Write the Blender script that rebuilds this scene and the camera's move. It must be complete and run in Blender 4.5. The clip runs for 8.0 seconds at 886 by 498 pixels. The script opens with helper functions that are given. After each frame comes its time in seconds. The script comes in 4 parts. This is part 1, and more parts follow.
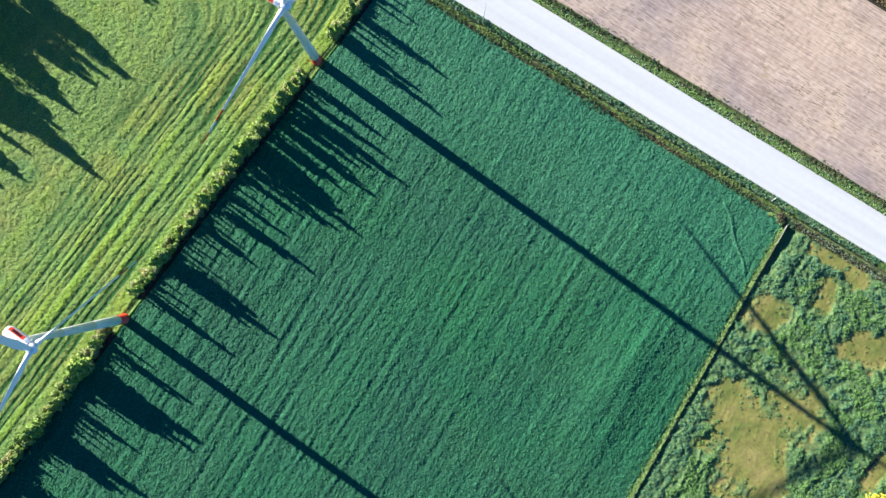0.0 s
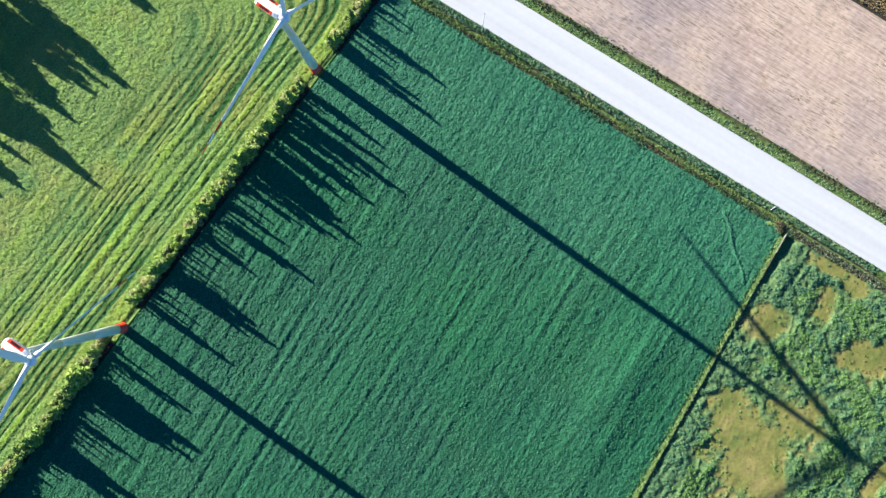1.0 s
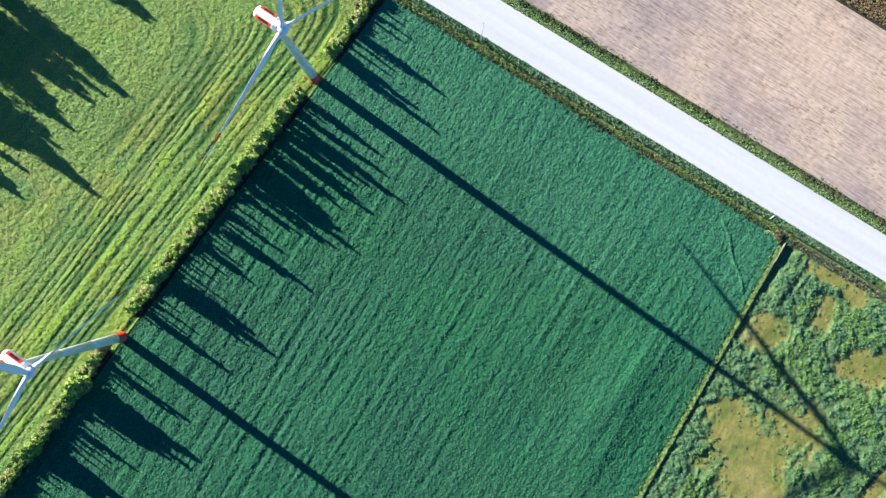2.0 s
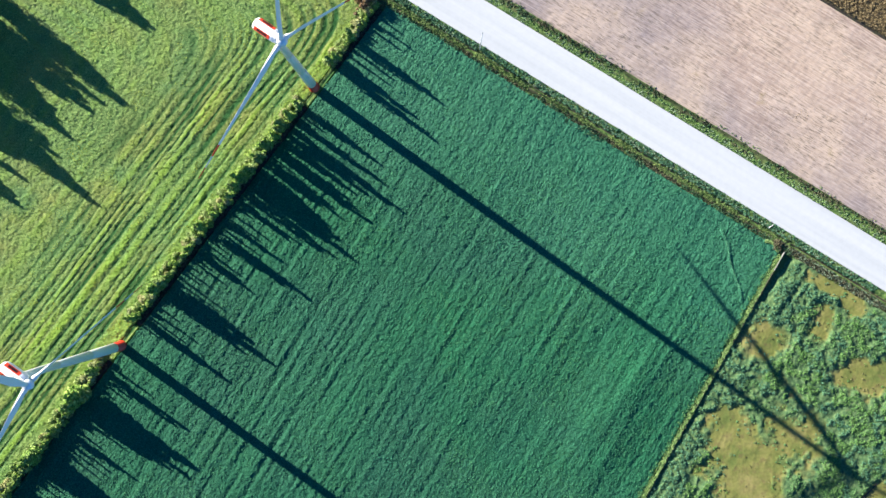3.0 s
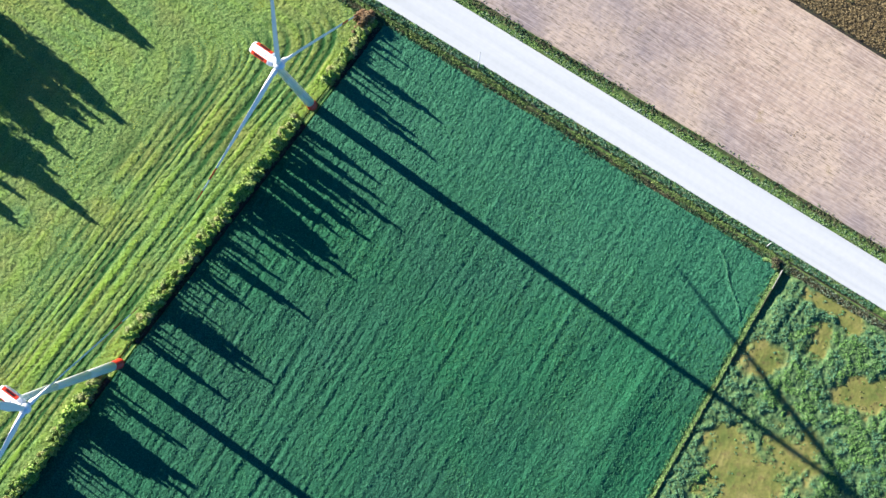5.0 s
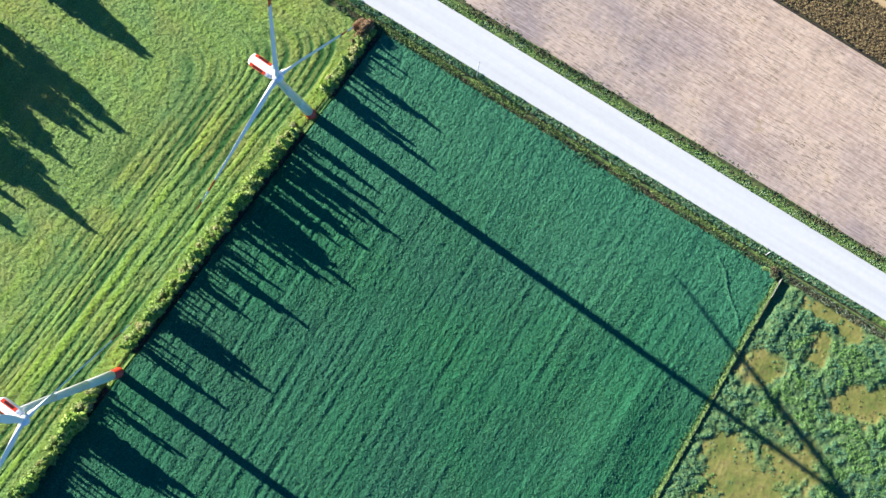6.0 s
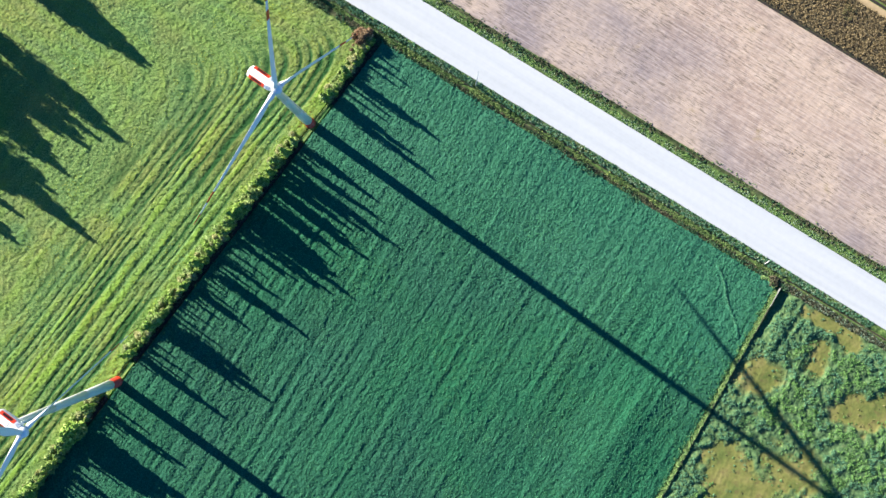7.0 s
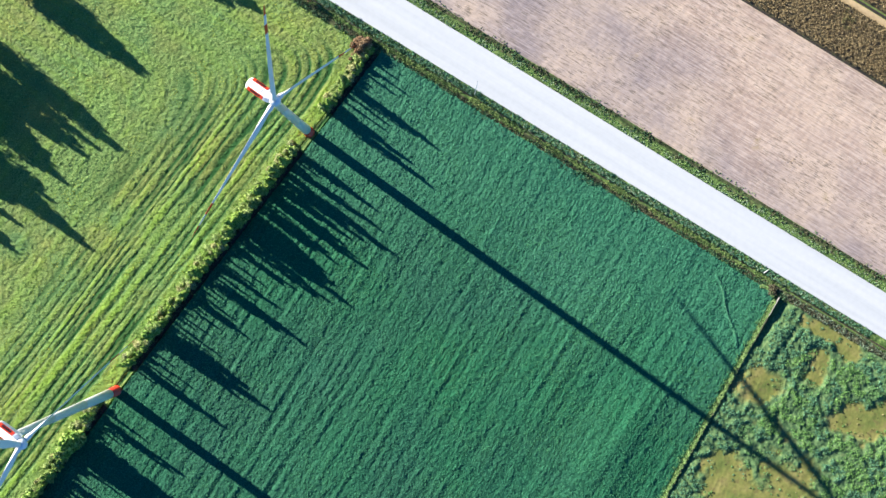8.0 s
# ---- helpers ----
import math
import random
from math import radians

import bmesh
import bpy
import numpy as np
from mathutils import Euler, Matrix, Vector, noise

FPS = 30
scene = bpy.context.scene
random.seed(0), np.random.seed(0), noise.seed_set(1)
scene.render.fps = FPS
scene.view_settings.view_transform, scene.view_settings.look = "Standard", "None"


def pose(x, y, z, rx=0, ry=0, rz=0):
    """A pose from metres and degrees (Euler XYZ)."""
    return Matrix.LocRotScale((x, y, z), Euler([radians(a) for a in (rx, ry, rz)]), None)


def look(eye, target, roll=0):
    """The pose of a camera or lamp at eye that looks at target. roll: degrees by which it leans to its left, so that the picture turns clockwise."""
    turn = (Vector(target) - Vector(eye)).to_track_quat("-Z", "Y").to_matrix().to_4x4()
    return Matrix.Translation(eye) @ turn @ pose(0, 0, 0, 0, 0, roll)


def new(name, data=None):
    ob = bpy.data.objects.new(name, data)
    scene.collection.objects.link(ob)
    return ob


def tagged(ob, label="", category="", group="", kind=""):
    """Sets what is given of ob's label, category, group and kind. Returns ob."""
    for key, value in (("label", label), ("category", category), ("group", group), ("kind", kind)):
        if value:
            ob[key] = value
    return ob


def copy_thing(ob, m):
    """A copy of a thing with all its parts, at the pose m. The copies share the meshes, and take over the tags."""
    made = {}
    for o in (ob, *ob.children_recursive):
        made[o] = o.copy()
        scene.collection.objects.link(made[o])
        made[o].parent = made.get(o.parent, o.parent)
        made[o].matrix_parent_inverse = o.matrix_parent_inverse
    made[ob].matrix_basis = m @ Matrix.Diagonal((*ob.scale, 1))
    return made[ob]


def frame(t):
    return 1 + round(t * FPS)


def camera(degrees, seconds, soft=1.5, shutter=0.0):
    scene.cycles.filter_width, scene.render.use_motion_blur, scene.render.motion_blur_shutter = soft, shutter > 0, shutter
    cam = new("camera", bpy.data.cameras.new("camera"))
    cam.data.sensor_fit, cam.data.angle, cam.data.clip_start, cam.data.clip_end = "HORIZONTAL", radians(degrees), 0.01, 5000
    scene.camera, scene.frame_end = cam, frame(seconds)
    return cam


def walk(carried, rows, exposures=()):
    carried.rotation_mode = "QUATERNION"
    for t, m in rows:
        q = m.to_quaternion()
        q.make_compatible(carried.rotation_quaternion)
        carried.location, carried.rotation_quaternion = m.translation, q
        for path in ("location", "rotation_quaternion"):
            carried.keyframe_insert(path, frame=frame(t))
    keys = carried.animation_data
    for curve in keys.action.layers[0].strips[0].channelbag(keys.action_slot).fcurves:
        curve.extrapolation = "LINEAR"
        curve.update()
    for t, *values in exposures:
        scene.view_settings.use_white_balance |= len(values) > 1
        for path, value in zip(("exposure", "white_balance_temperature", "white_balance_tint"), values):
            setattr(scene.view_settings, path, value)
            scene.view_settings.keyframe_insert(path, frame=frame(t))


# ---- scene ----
# Nadir flight of a drone 264 m over farmland with two wind turbines.
# Plan: x to the east, y to the north; the road runs along U, D is across it to the north-east.
cam = camera(54.0, 8.0, soft=1.5)
EYE, START, GLIDE = 264.0, (0.08, 0.15), (0.300, 2.729)      # height, first place, metres a second
walk(cam, [(t, pose(START[0] + GLIDE[0] * t, START[1] + GLIDE[1] * t, EYE, 0, 0, 0)) for t in (0, 1, 2, 3, 4, 5, 6, 7, 8)],
     exposures=[(0, 1.9, 5350, 7), (8, 1.9, 5350, 7)])

# ---- light ----
SUN_UP, SUN_WAY = 18.25, Vector((0.812, -0.584))     # elevation, way in which shadows fall
world = bpy.data.worlds.new("sky")
scene.world = world
world.use_nodes = True
wn = world.node_tree.nodes
sky = wn.new("ShaderNodeTexSky")
sky.sky_type, sky.sun_disc = "NISHITA", False
sky.altitude, sky.air_density, sky.dust_density, sky.ozone_density = 2500, 0.8, 0.0, 5.0
sky.sun_elevation, sky.sun_rotation = radians(SUN_UP), math.atan2(-SUN_WAY.x, -SUN_WAY.y)
wn["Background"].inputs["Strength"].default_value = 0.05
deep = wn.new("ShaderNodeMix")          # a clear, deep blue sky
deep.data_type, deep.blend_type = "RGBA", "MULTIPLY"
deep.inputs["Factor"].default_value, deep.inputs["B"].default_value = 1.0, (0.74, 0.95, 1.01, 1)
world.node_tree.links.new(sky.outputs[0], deep.inputs["A"])
world.node_tree.links.new(deep.outputs["Result"], wn["Background"].inputs["Color"])
sun = new("sun", bpy.data.lights.new("sun", "SUN"))
sun.data.energy, sun.data.angle, sun.data.color = 5.0, radians(0.5), (1.0, 0.83, 0.60)
fall = math.cos(radians(SUN_UP))
sun.matrix_world = look((0, 0, 0), (fall * SUN_WAY.x, fall * SUN_WAY.y, -math.sin(radians(SUN_UP))))
COT = 1 / math.tan(radians(SUN_UP))


# ---- materials ----
class Nodes:
    """A material and short ways to wire it."""

    def __init__(self, name, rough=0.8, metal=0.0):
        self.mat = bpy.data.materials.new(name)
        self.mat.use_nodes = True
        self.tree = self.mat.node_tree
        self.bsdf = self.tree.nodes["Principled BSDF"]
        self.bsdf.inputs["Roughness"].default_value = rough
        self.bsdf.inputs["Metallic"].default_value = metal
        self.bsdf.inputs["Specular IOR Level"].default_value = 0.15 if rough > 0.65 else 0.5
        self.coord = self.add("ShaderNodeTexCoord").outputs["Object"]

    def add(self, kind):
        return self.tree.nodes.new(kind)

    def link(self, a, b):
        self.tree.links.new(a, b)

    def stretched(self, angle, along, across):
        """Coordinates turned by angle degrees and scaled along and across that way."""
        turn = self.add("ShaderNodeMapping")
        turn.inputs["Rotation"].default_value = (0, 0, radians(-angle))
        self.link(self.coord, turn.inputs["Vector"])
        size = self.add("ShaderNodeMapping")
        size.inputs["Scale"].default_value = (along, across, across)
        self.link(turn.outputs[0], size.inputs["Vector"])
        return size.outputs[0]

    def noise(self, scale, detail=3.0, where=None, rough=0.6):
        n = self.add("ShaderNodeTexNoise")
        n.inputs["Scale"].default_value, n.inputs["Detail"].default_value = scale, detail
        n.inputs["Roughness"].default_value = rough
        self.link(where if where else self.coord, n.inputs["Vector"])
        return n.outputs["Fac"]

    def ramp(self, fac, *stops):
        r = self.add("ShaderNodeValToRGB")
        while len(r.color_ramp.elements) < len(stops):
            r.color_ramp.elements.new(0.5)
        for e, (p, c) in zip(r.color_ramp.elements, stops):
            e.position, e.color = p, (*c, 1) if len(c) == 3 else c
        self.link(fac, r.inputs["Fac"])
        return r.outputs["Color"]

    def mix(self, fac, a, b, how="MIX"):
        m = self.add("ShaderNodeMix")
        m.data_type, m.blend_type = "RGBA", how
        for value, socket in ((fac, m.inputs["Factor"]), (a, m.inputs["A"]), (b, m.inputs["B"])):
            if isinstance(value, bpy.types.NodeSocket):
                self.link(value, socket)
            elif isinstance(value, float):
                socket.default_value = value
            else:
                socket.default_value = (*value, 1)
        return m.outputs["Result"]

    def attribute(self, name):
        a = self.add("ShaderNodeAttribute")
        a.attribute_name = name
        return a.outputs["Fac"]

    def done(self, colour, bump=None, strength=0.4, distance=0.1):
        self.link(colour, self.bsdf.inputs["Base Color"])
        if bump:
            b = self.add("ShaderNodeBump")
            b.inputs["Strength"].default_value, b.inputs["Distance"].default_value = strength, distance
            self.link(bump, b.inputs["Height"])
            self.link(b.outputs[0], self.bsdf.inputs["Normal"])
        return self.mat


def grey(x):
    return (x, x, x)


ROWS, WINDROW, ROAD_TURN = 58.0, 52.4, -31.4      # degrees: crop rows, mown rows, the road


def crop_material():
    n = Nodes("crop_leaves", 0.75)
    rows = n.noise(1.0, 3, n.stretched(ROWS, 0.05, 0.55))
    fine = n.noise(2.2, 5, None, 0.7)
    broad = n.noise(0.022, 3)
    base = n.ramp(fine, (0.3, (0.008, 0.044, 0.027)), (0.5, (0.026, 0.100, 0.056)), (0.7, (0.070, 0.200, 0.110)))
    base = n.mix(0.5, base, n.ramp(rows, (0.3, grey(0.68)), (0.7, grey(1.22))), "MULTIPLY")
    base = n.mix(n.ramp(broad, (0.4, grey(0)), (0.65, grey(0.5))), base, (0.018, 0.135, 0.048))
    base = n.mix(n.ramp(n.attribute("pale"), (0, grey(0)), (1, grey(0.6))), base, n.ramp(fine, (0.3, (0.030, 0.110, 0.066)), (0.7, (0.085, 0.250, 0.140))))
    return n.done(base, n.noise(3.6, 4), 0.9, 0.2)


def meadow_material():
    n = Nodes("meadow_grass", 0.8)
    fine = n.noise(1.9, 5, None, 0.7)
    rows = n.noise(1.0, 4, n.stretched(WINDROW, 0.035, 0.62))
    broad = n.noise(0.035, 3)
    base = n.ramp(fine, (0.3, (0.058, 0.122, 0.034)), (0.5, (0.146, 0.236, 0.060)), (0.7, (0.310, 0.400, 0.120)))
    base = n.mix(0.5, base, n.ramp(rows, (0.3, grey(0.6)), (0.68, grey(1.25))), "MULTIPLY")
    base = n.mix(n.ramp(broad, (0.45, grey(0)), (0.7, grey(0.6))), base, (0.275, 0.250, 0.060))
    base = n.mix(n.ramp(n.noise(0.055, 3), (0.5, grey(0)), (0.68, grey(0.5))), base, (0.085, 0.190, 0.070))
    # colour follows the relief: darker in the furrows, brighter yellow-green on the rows
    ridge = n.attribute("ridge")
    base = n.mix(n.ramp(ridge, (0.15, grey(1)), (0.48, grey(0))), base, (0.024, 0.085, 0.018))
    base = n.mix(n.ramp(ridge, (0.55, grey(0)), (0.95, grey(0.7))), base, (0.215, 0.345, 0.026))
    return n.done(base, n.noise(3.6, 4), 0.9, 0.2)


def stubble_material():
    n = Nodes("harvested_soil", 0.9)
    fine = n.noise(1.0, 4, n.stretched(ROAD_TURN, 0.16, 2.8), 0.65)
    wide = n.noise(1.0, 3, n.stretched(ROAD_TURN, 0.012, 0.14))
    specks = n.noise(1.0, 3, n.stretched(ROAD_TURN, 0.36, 3.0))
    spots = n.noise(0.12, 5)
    broad = n.noise(0.03, 3)
    base = n.ramp(fine, (0.36, (0.290, 0.215, 0.176)), (0.49, (0.400, 0.305, 0.250)), (0.63, (0.505, 0.405, 0.340)))
    base = n.mix(0.5, base, n.ramp(wide, (0.32, grey(0.88)), (0.66, grey(1.08))), "MULTIPLY")
    base = n.mix(n.ramp(n.attribute("near"), (0.0, grey(0)), (1.0, grey(0.85))), base, n.ramp(fine, (0.34, (0.185, 0.153, 0.154)), (0.65, (0.350, 0.298, 0.300))))
    base = n.mix(n.ramp(broad, (0.43, grey(0)), (0.66, grey(0.6))), base, (0.600, 0.465, 0.345))
    worn = n.mix(1.0, n.ramp(specks, (0.53, grey(0)), (0.63, grey(0.65))), n.ramp(n.noise(0.06, 4), (0.38, grey(0.25)), (0.56, grey(1))), "MULTIPLY")
    base = n.mix(worn, base, (0.095, 0.082, 0.055))
    base = n.mix(n.ramp(spots, (0.66, grey(0)), (0.76, grey(0.6))), base, (0.260, 0.200, 0.090))
    return n.done(base, fine, 0.6, 0.15)


def pasture_material():
    n = Nodes("rough_pasture", 0.85)
    fine = n.noise(1.2, 5)
    broad = n.noise(0.12, 4)
    green = n.ramp(fine, (0.3, (0.035, 0.078, 0.034)), (0.52, (0.090, 0.155, 0.060)), (0.72, (0.180, 0.245, 0.095)))
    soil = n.ramp(broad, (0.35, (0.125, 0.155, 0.038)), (0.5, (0.190, 0.193, 0.051)), (0.68, (0.262, 0.230, 0.080)))
    soil = n.mix(0.5, soil, n.ramp(fine, (0.3, grey(0.75)), (0.6, grey(1.15))), "MULTIPLY")
    soil = n.mix(n.ramp(n.noise(0.4, 4), (0.54, grey(0)), (0.70, grey(0.6))), soil, (0.150, 0.110, 0.050))
    base = n.mix(n.ramp(n.attribute("bare"), (0.3, grey(0)), (0.6, grey(1))), green, soil)
    return n.done(base, fine, 0.5, 0.15)


def verge_material():
    n = Nodes("verge_grass", 0.85)
    fine = n.noise(1.1, 5)
    long = n.noise(1.0, 3, n.stretched(ROAD_TURN, 0.06, 0.7))
    base = n.ramp(fine, (0.3, (0.030, 0.065, 0.020)), (0.52, (0.100, 0.165, 0.040)), (0.72, (0.220, 0.290, 0.085)))
    base = n.mix(n.ramp(long, (0.52, grey(0)), (0.66, grey(0.65))), base, (0.105, 0.095, 0.048))
    base = n.mix(n.ramp(n.attribute("brown"), (0.2, grey(0)), (0.8, grey(0.85))), base, n.ramp(long, (0.38, (0.016, 0.018, 0.011)), (0.52, (0.038, 0.037, 0.022)), (0.68, (0.085, 0.078, 0.048))))
    return n.done(base, fine, 0.6, 0.15)


def road_material():
    n = Nodes("pale_concrete", 0.75)
    lanes = n.noise(1.0, 4, n.stretched(ROAD_TURN, 0.008, 0.34))
    base = n.ramp(lanes, (0.34, (0.478, 0.49, 0.505)), (0.5, (0.515, 0.525, 0.54)), (0.66, (0.545, 0.55, 0.56)))
    base = n.mix(0.35, base, n.ramp(n.noise(0.6, 5), (0.35, grey(0.9)), (0.6, grey(1.03))), "MULTIPLY")
    return n.done(base, n.noise(6, 4), 0.15, 0.02)


def ground_material():
    n = Nodes("farmland", 0.9)
    patch = n.noise(0.006, 2)
    base = n.ramp(patch, (0.35, (0.05, 0.12, 0.04)), (0.5, (0.14, 0.18, 0.05)), (0.65, (0.24, 0.19, 0.12)))
    base = n.mix(0.6, base, n.ramp(n.noise(0.9, 5), (0.3, grey(0.6)), (0.7, grey(1.3))), "MULTIPLY")
    return n.done(base, n.noise(1.5, 4), 0.5, 0.2)


def leaf_material(name, dark, mid, light, rough=0.7, drift=None, reach=0.06):
    """Leaves that vary from one to the next, from plant to plant and, by drift, over the plot."""
    n = Nodes(name, rough)
    g = n.add("ShaderNodeNewGeometry").outputs["Random Per Island"]
    base = n.ramp(g, (0.0, dark), (0.5, mid), (1.0, light))
    own = n.add("ShaderNodeObjectInfo").outputs["Random"]
    base = n.mix(0.5, base, n.ramp(own, (0.0, (0.75, 0.85, 0.8)), (1.0, (1.3, 1.15, 1.0))), "MULTIPLY")
    if drift:
        base = n.mix(1.0, base, n.ramp(n.noise(reach, 3), (0.36, drift[0]), (0.5, (1.0, 1.0, 1.0)), (0.64, drift[1])), "MULTIPLY")
    return n.done(base)


def plain_material(name, colour, rough=0.5, metal=0.0, dirt=0.12, scale=1.0):
    n = Nodes(name, rough, metal)
    base = n.mix(dirt, colour, n.ramp(n.noise(scale, 5), (0.35, grey(0.35)), (0.6, grey(1))), "MULTIPLY")
    return n.done(base, n.noise(scale * 8, 3), 0.08, 0.01)


CROP, MEADOW, STUBBLE = crop_material(), meadow_material(), stubble_material()
PASTURE, VERGE, ROAD, GROUND = pasture_material(), verge_material(), road_material(), ground_material()
LEAF_LIME = leaf_material("lime_leaves", (0.11, 0.20, 0.03), (0.25, 0.37, 0.06), (0.42, 0.53, 0.14))
LEAF_GREEN = leaf_material("green_grass", (0.045, 0.10, 0.03), (0.13, 0.21, 0.06), (0.26, 0.35, 0.12))
LEAF_OLIVE = leaf_material("olive_leaves", (0.09, 0.15, 0.035), (0.22, 0.31, 0.08), (0.40, 0.47, 0.17))
LEAF_TAN = leaf_material("faded_flower_heads", (0.16, 0.17, 0.06), (0.34, 0.36, 0.14), (0.55, 0.55, 0.27))
LEAF_DARK = leaf_material("dark_leaves", (0.020, 0.055, 0.025), (0.062, 0.130, 0.058), (0.135, 0.225, 0.105))
LEAF_WEED = leaf_material("weed_leaves", (0.045, 0.118, 0.045), (0.105, 0.222, 0.080), (0.18, 0.325, 0.12))
LEAF_RUST = leaf_material("rusty_dead_leaves", (0.11, 0.068, 0.036), (0.25, 0.160, 0.085), (0.40, 0.300, 0.190))
LEAF_BROWN = leaf_material("withered_leaves", (0.04, 0.045, 0.02), (0.12, 0.12, 0.05), (0.28, 0.27, 0.12))
LEAF_DRY = leaf_material("dried_crop", (0.115, 0.082, 0.043), (0.240, 0.178, 0.088), (0.420, 0.320, 0.178))
LEAF_TALL = leaf_material("tall_weed_leaves", (0.055, 0.138, 0.036), (0.125, 0.250, 0.068), (0.21, 0.36, 0.11))
LEAF_BLUE = leaf_material("bluish_weed_leaves", (0.040, 0.112, 0.060), (0.090, 0.208, 0.115), (0.165, 0.315, 0.175))
LEAF_PALE = leaf_material("pale_crop_foliage", (0.034, 0.140, 0.072), (0.056, 0.202, 0.102), (0.080, 0.255, 0.134), drift=((0.85, 0.92, 1.05), (1.15, 1.04, 0.92)), reach=0.03)
LEAF_MINT = leaf_material("pale_mint_leaves", (0.10, 0.16, 0.09), (0.24, 0.33, 0.20), (0.42, 0.50, 0.36))
LEAF_BANK = leaf_material("lush_yellow_grass", (0.09, 0.18, 0.05), (0.20, 0.33, 0.10), (0.37, 0.48, 0.20))
LEAF_NEW = leaf_material("fresh_regrowth", (0.06, 0.19, 0.10), (0.11, 0.29, 0.16), (0.18, 0.38, 0.23))
LEAF_SCRUB = leaf_material("withered_scrub_and_shade", (0.030, 0.032, 0.020), (0.080, 0.080, 0.045), (0.210, 0.200, 0.125))
LEAF_YELLOW = leaf_material("yellow_leaves", (0.35, 0.30, 0.02), (0.60, 0.55, 0.03), (0.75, 0.70, 0.08))
LEAF_CROP = leaf_material("crop_foliage", (0.019, 0.098, 0.051), (0.037, 0.150, 0.074), (0.058, 0.198, 0.102), drift=((0.80, 0.90, 1.06), (1.15, 1.06, 0.92)), reach=0.035)
BLADE = leaf_material("meadow_blades", (0.060, 0.130, 0.034), (0.158, 0.258, 0.060), (0.325, 0.425, 0.130), drift=((0.62, 0.87, 1.15), (1.42, 1.08, 0.70)))
BLADE_LUSH = leaf_material("lush_meadow_blades", (0.062, 0.130, 0.018), (0.165, 0.265, 0.030), (0.300, 0.395, 0.060), drift=((0.66, 0.86, 1.0), (1.38, 1.08, 0.75)), reach=0.09)
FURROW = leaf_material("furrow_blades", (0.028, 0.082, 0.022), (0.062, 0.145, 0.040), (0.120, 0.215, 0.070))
BARK = plain_material("bark", (0.10, 0.075, 0.05), 0.9, 0, 0.5, 3)
PAINT = plain_material("white_paint", (0.88, 0.86, 0.83), 0.32, 0, 0.05, 0.4)
RED = plain_material("red_paint", (0.62, 0.045, 0.008), 0.42, 0, 0.10, 0.5)
VENT = plain_material("dark_louvre", (0.02, 0.018, 0.02), 0.6)
STEEL = plain_material("galvanised_steel", (0.45, 0.46, 0.47), 0.45, 0.9, 0.2)
CONCRETE = plain_material("grey_concrete", (0.24, 0.235, 0.22), 0.85, 0, 0.3, 1.5)
WALL_TOP = plain_material("weathered_concrete", (0.15, 0.14, 0.095), 0.85, 0, 0.35, 1.2)
# wet ditch soil; also the dark colour of painted shade strips
DITCH_AND_SHADE = plain_material("wet_soil_and_shade", (0.035, 0.028, 0.022), 0.6, 0, 0.4, 0.8)
DRY_SOIL = plain_material("dry_soil", (0.13, 0.105, 0.055), 0.9, 0, 0.5, 1.2)
SAND = plain_material("sandy_track", (0.48, 0.36, 0.20), 0.9, 0, 0.3, 0.7)


# ---- building ----
def part(name, bm, material, parent=None, label="", smooth=False):
    """Links a bmesh as one mesh object, under a thing or a part."""
    me = bpy.data.meshes.new(name)
    bm.to_mesh(me)
    bm.free()
    me.materials.append(material)
    if smooth:
        me.polygons.foreach_set("use_smooth", [True] * len(me.polygons))
    ob = new(name, me)
    ob.parent = parent
    return tagged(ob, label)


def raw_part(name, verts, faces, material, parent=None, smooth=False, attributes=()):
    """The same from arrays of points and quads."""
    me = bpy.data.meshes.new(name)
    me.vertices.add(len(verts))
    me.vertices.foreach_set("co", np.asarray(verts, np.float32).ravel())
    me.loops.add(faces.size)
    me.loops.foreach_set("vertex_index", faces.astype(np.int32).ravel())
    me.polygons.add(len(faces))
    me.polygons.foreach_set("loop_start", np.arange(0, faces.size, 4, dtype=np.int32))
    me.polygons.foreach_set("use_smooth", np.full(len(faces), smooth))
    for key, values in attributes:
        a = me.attributes.new(key, "FLOAT", "POINT")
        a.data.foreach_set("value", np.asarray(values, np.float32).ravel())
    me.update(calc_edges=True)
    me.materials.append(material)
    ob = new(name, me)
    ob.parent = parent
    return ob


def value_noise(x, y, scale, seed):
    """Smooth noise from 0 to 1 with features of about that many metres."""
    table = np.random.RandomState(seed).rand(512, 512)
    x, y = x / scale + 1000, y / scale + 1000
    i, j = np.floor(x).astype(int), np.floor(y).astype(int)
    a, b = x - i, y - j
    a, b = a * a * (3 - 2 * a), b * b * (3 - 2 * b)
    i0, i1, j0, j1 = i % 512, (i + 1) % 512, j % 512, (j + 1) % 512
    return (table[i0, j0] * (1 - a) * (1 - b) + table[i1, j0] * a * (1 - b)
            + table[i0, j1] * (1 - a) * b + table[i1, j1] * a * b)


def turned(x, y, angle):
    c, s = math.cos(radians(angle)), math.sin(radians(angle))
    return x * c + y * s, y * c - x * s


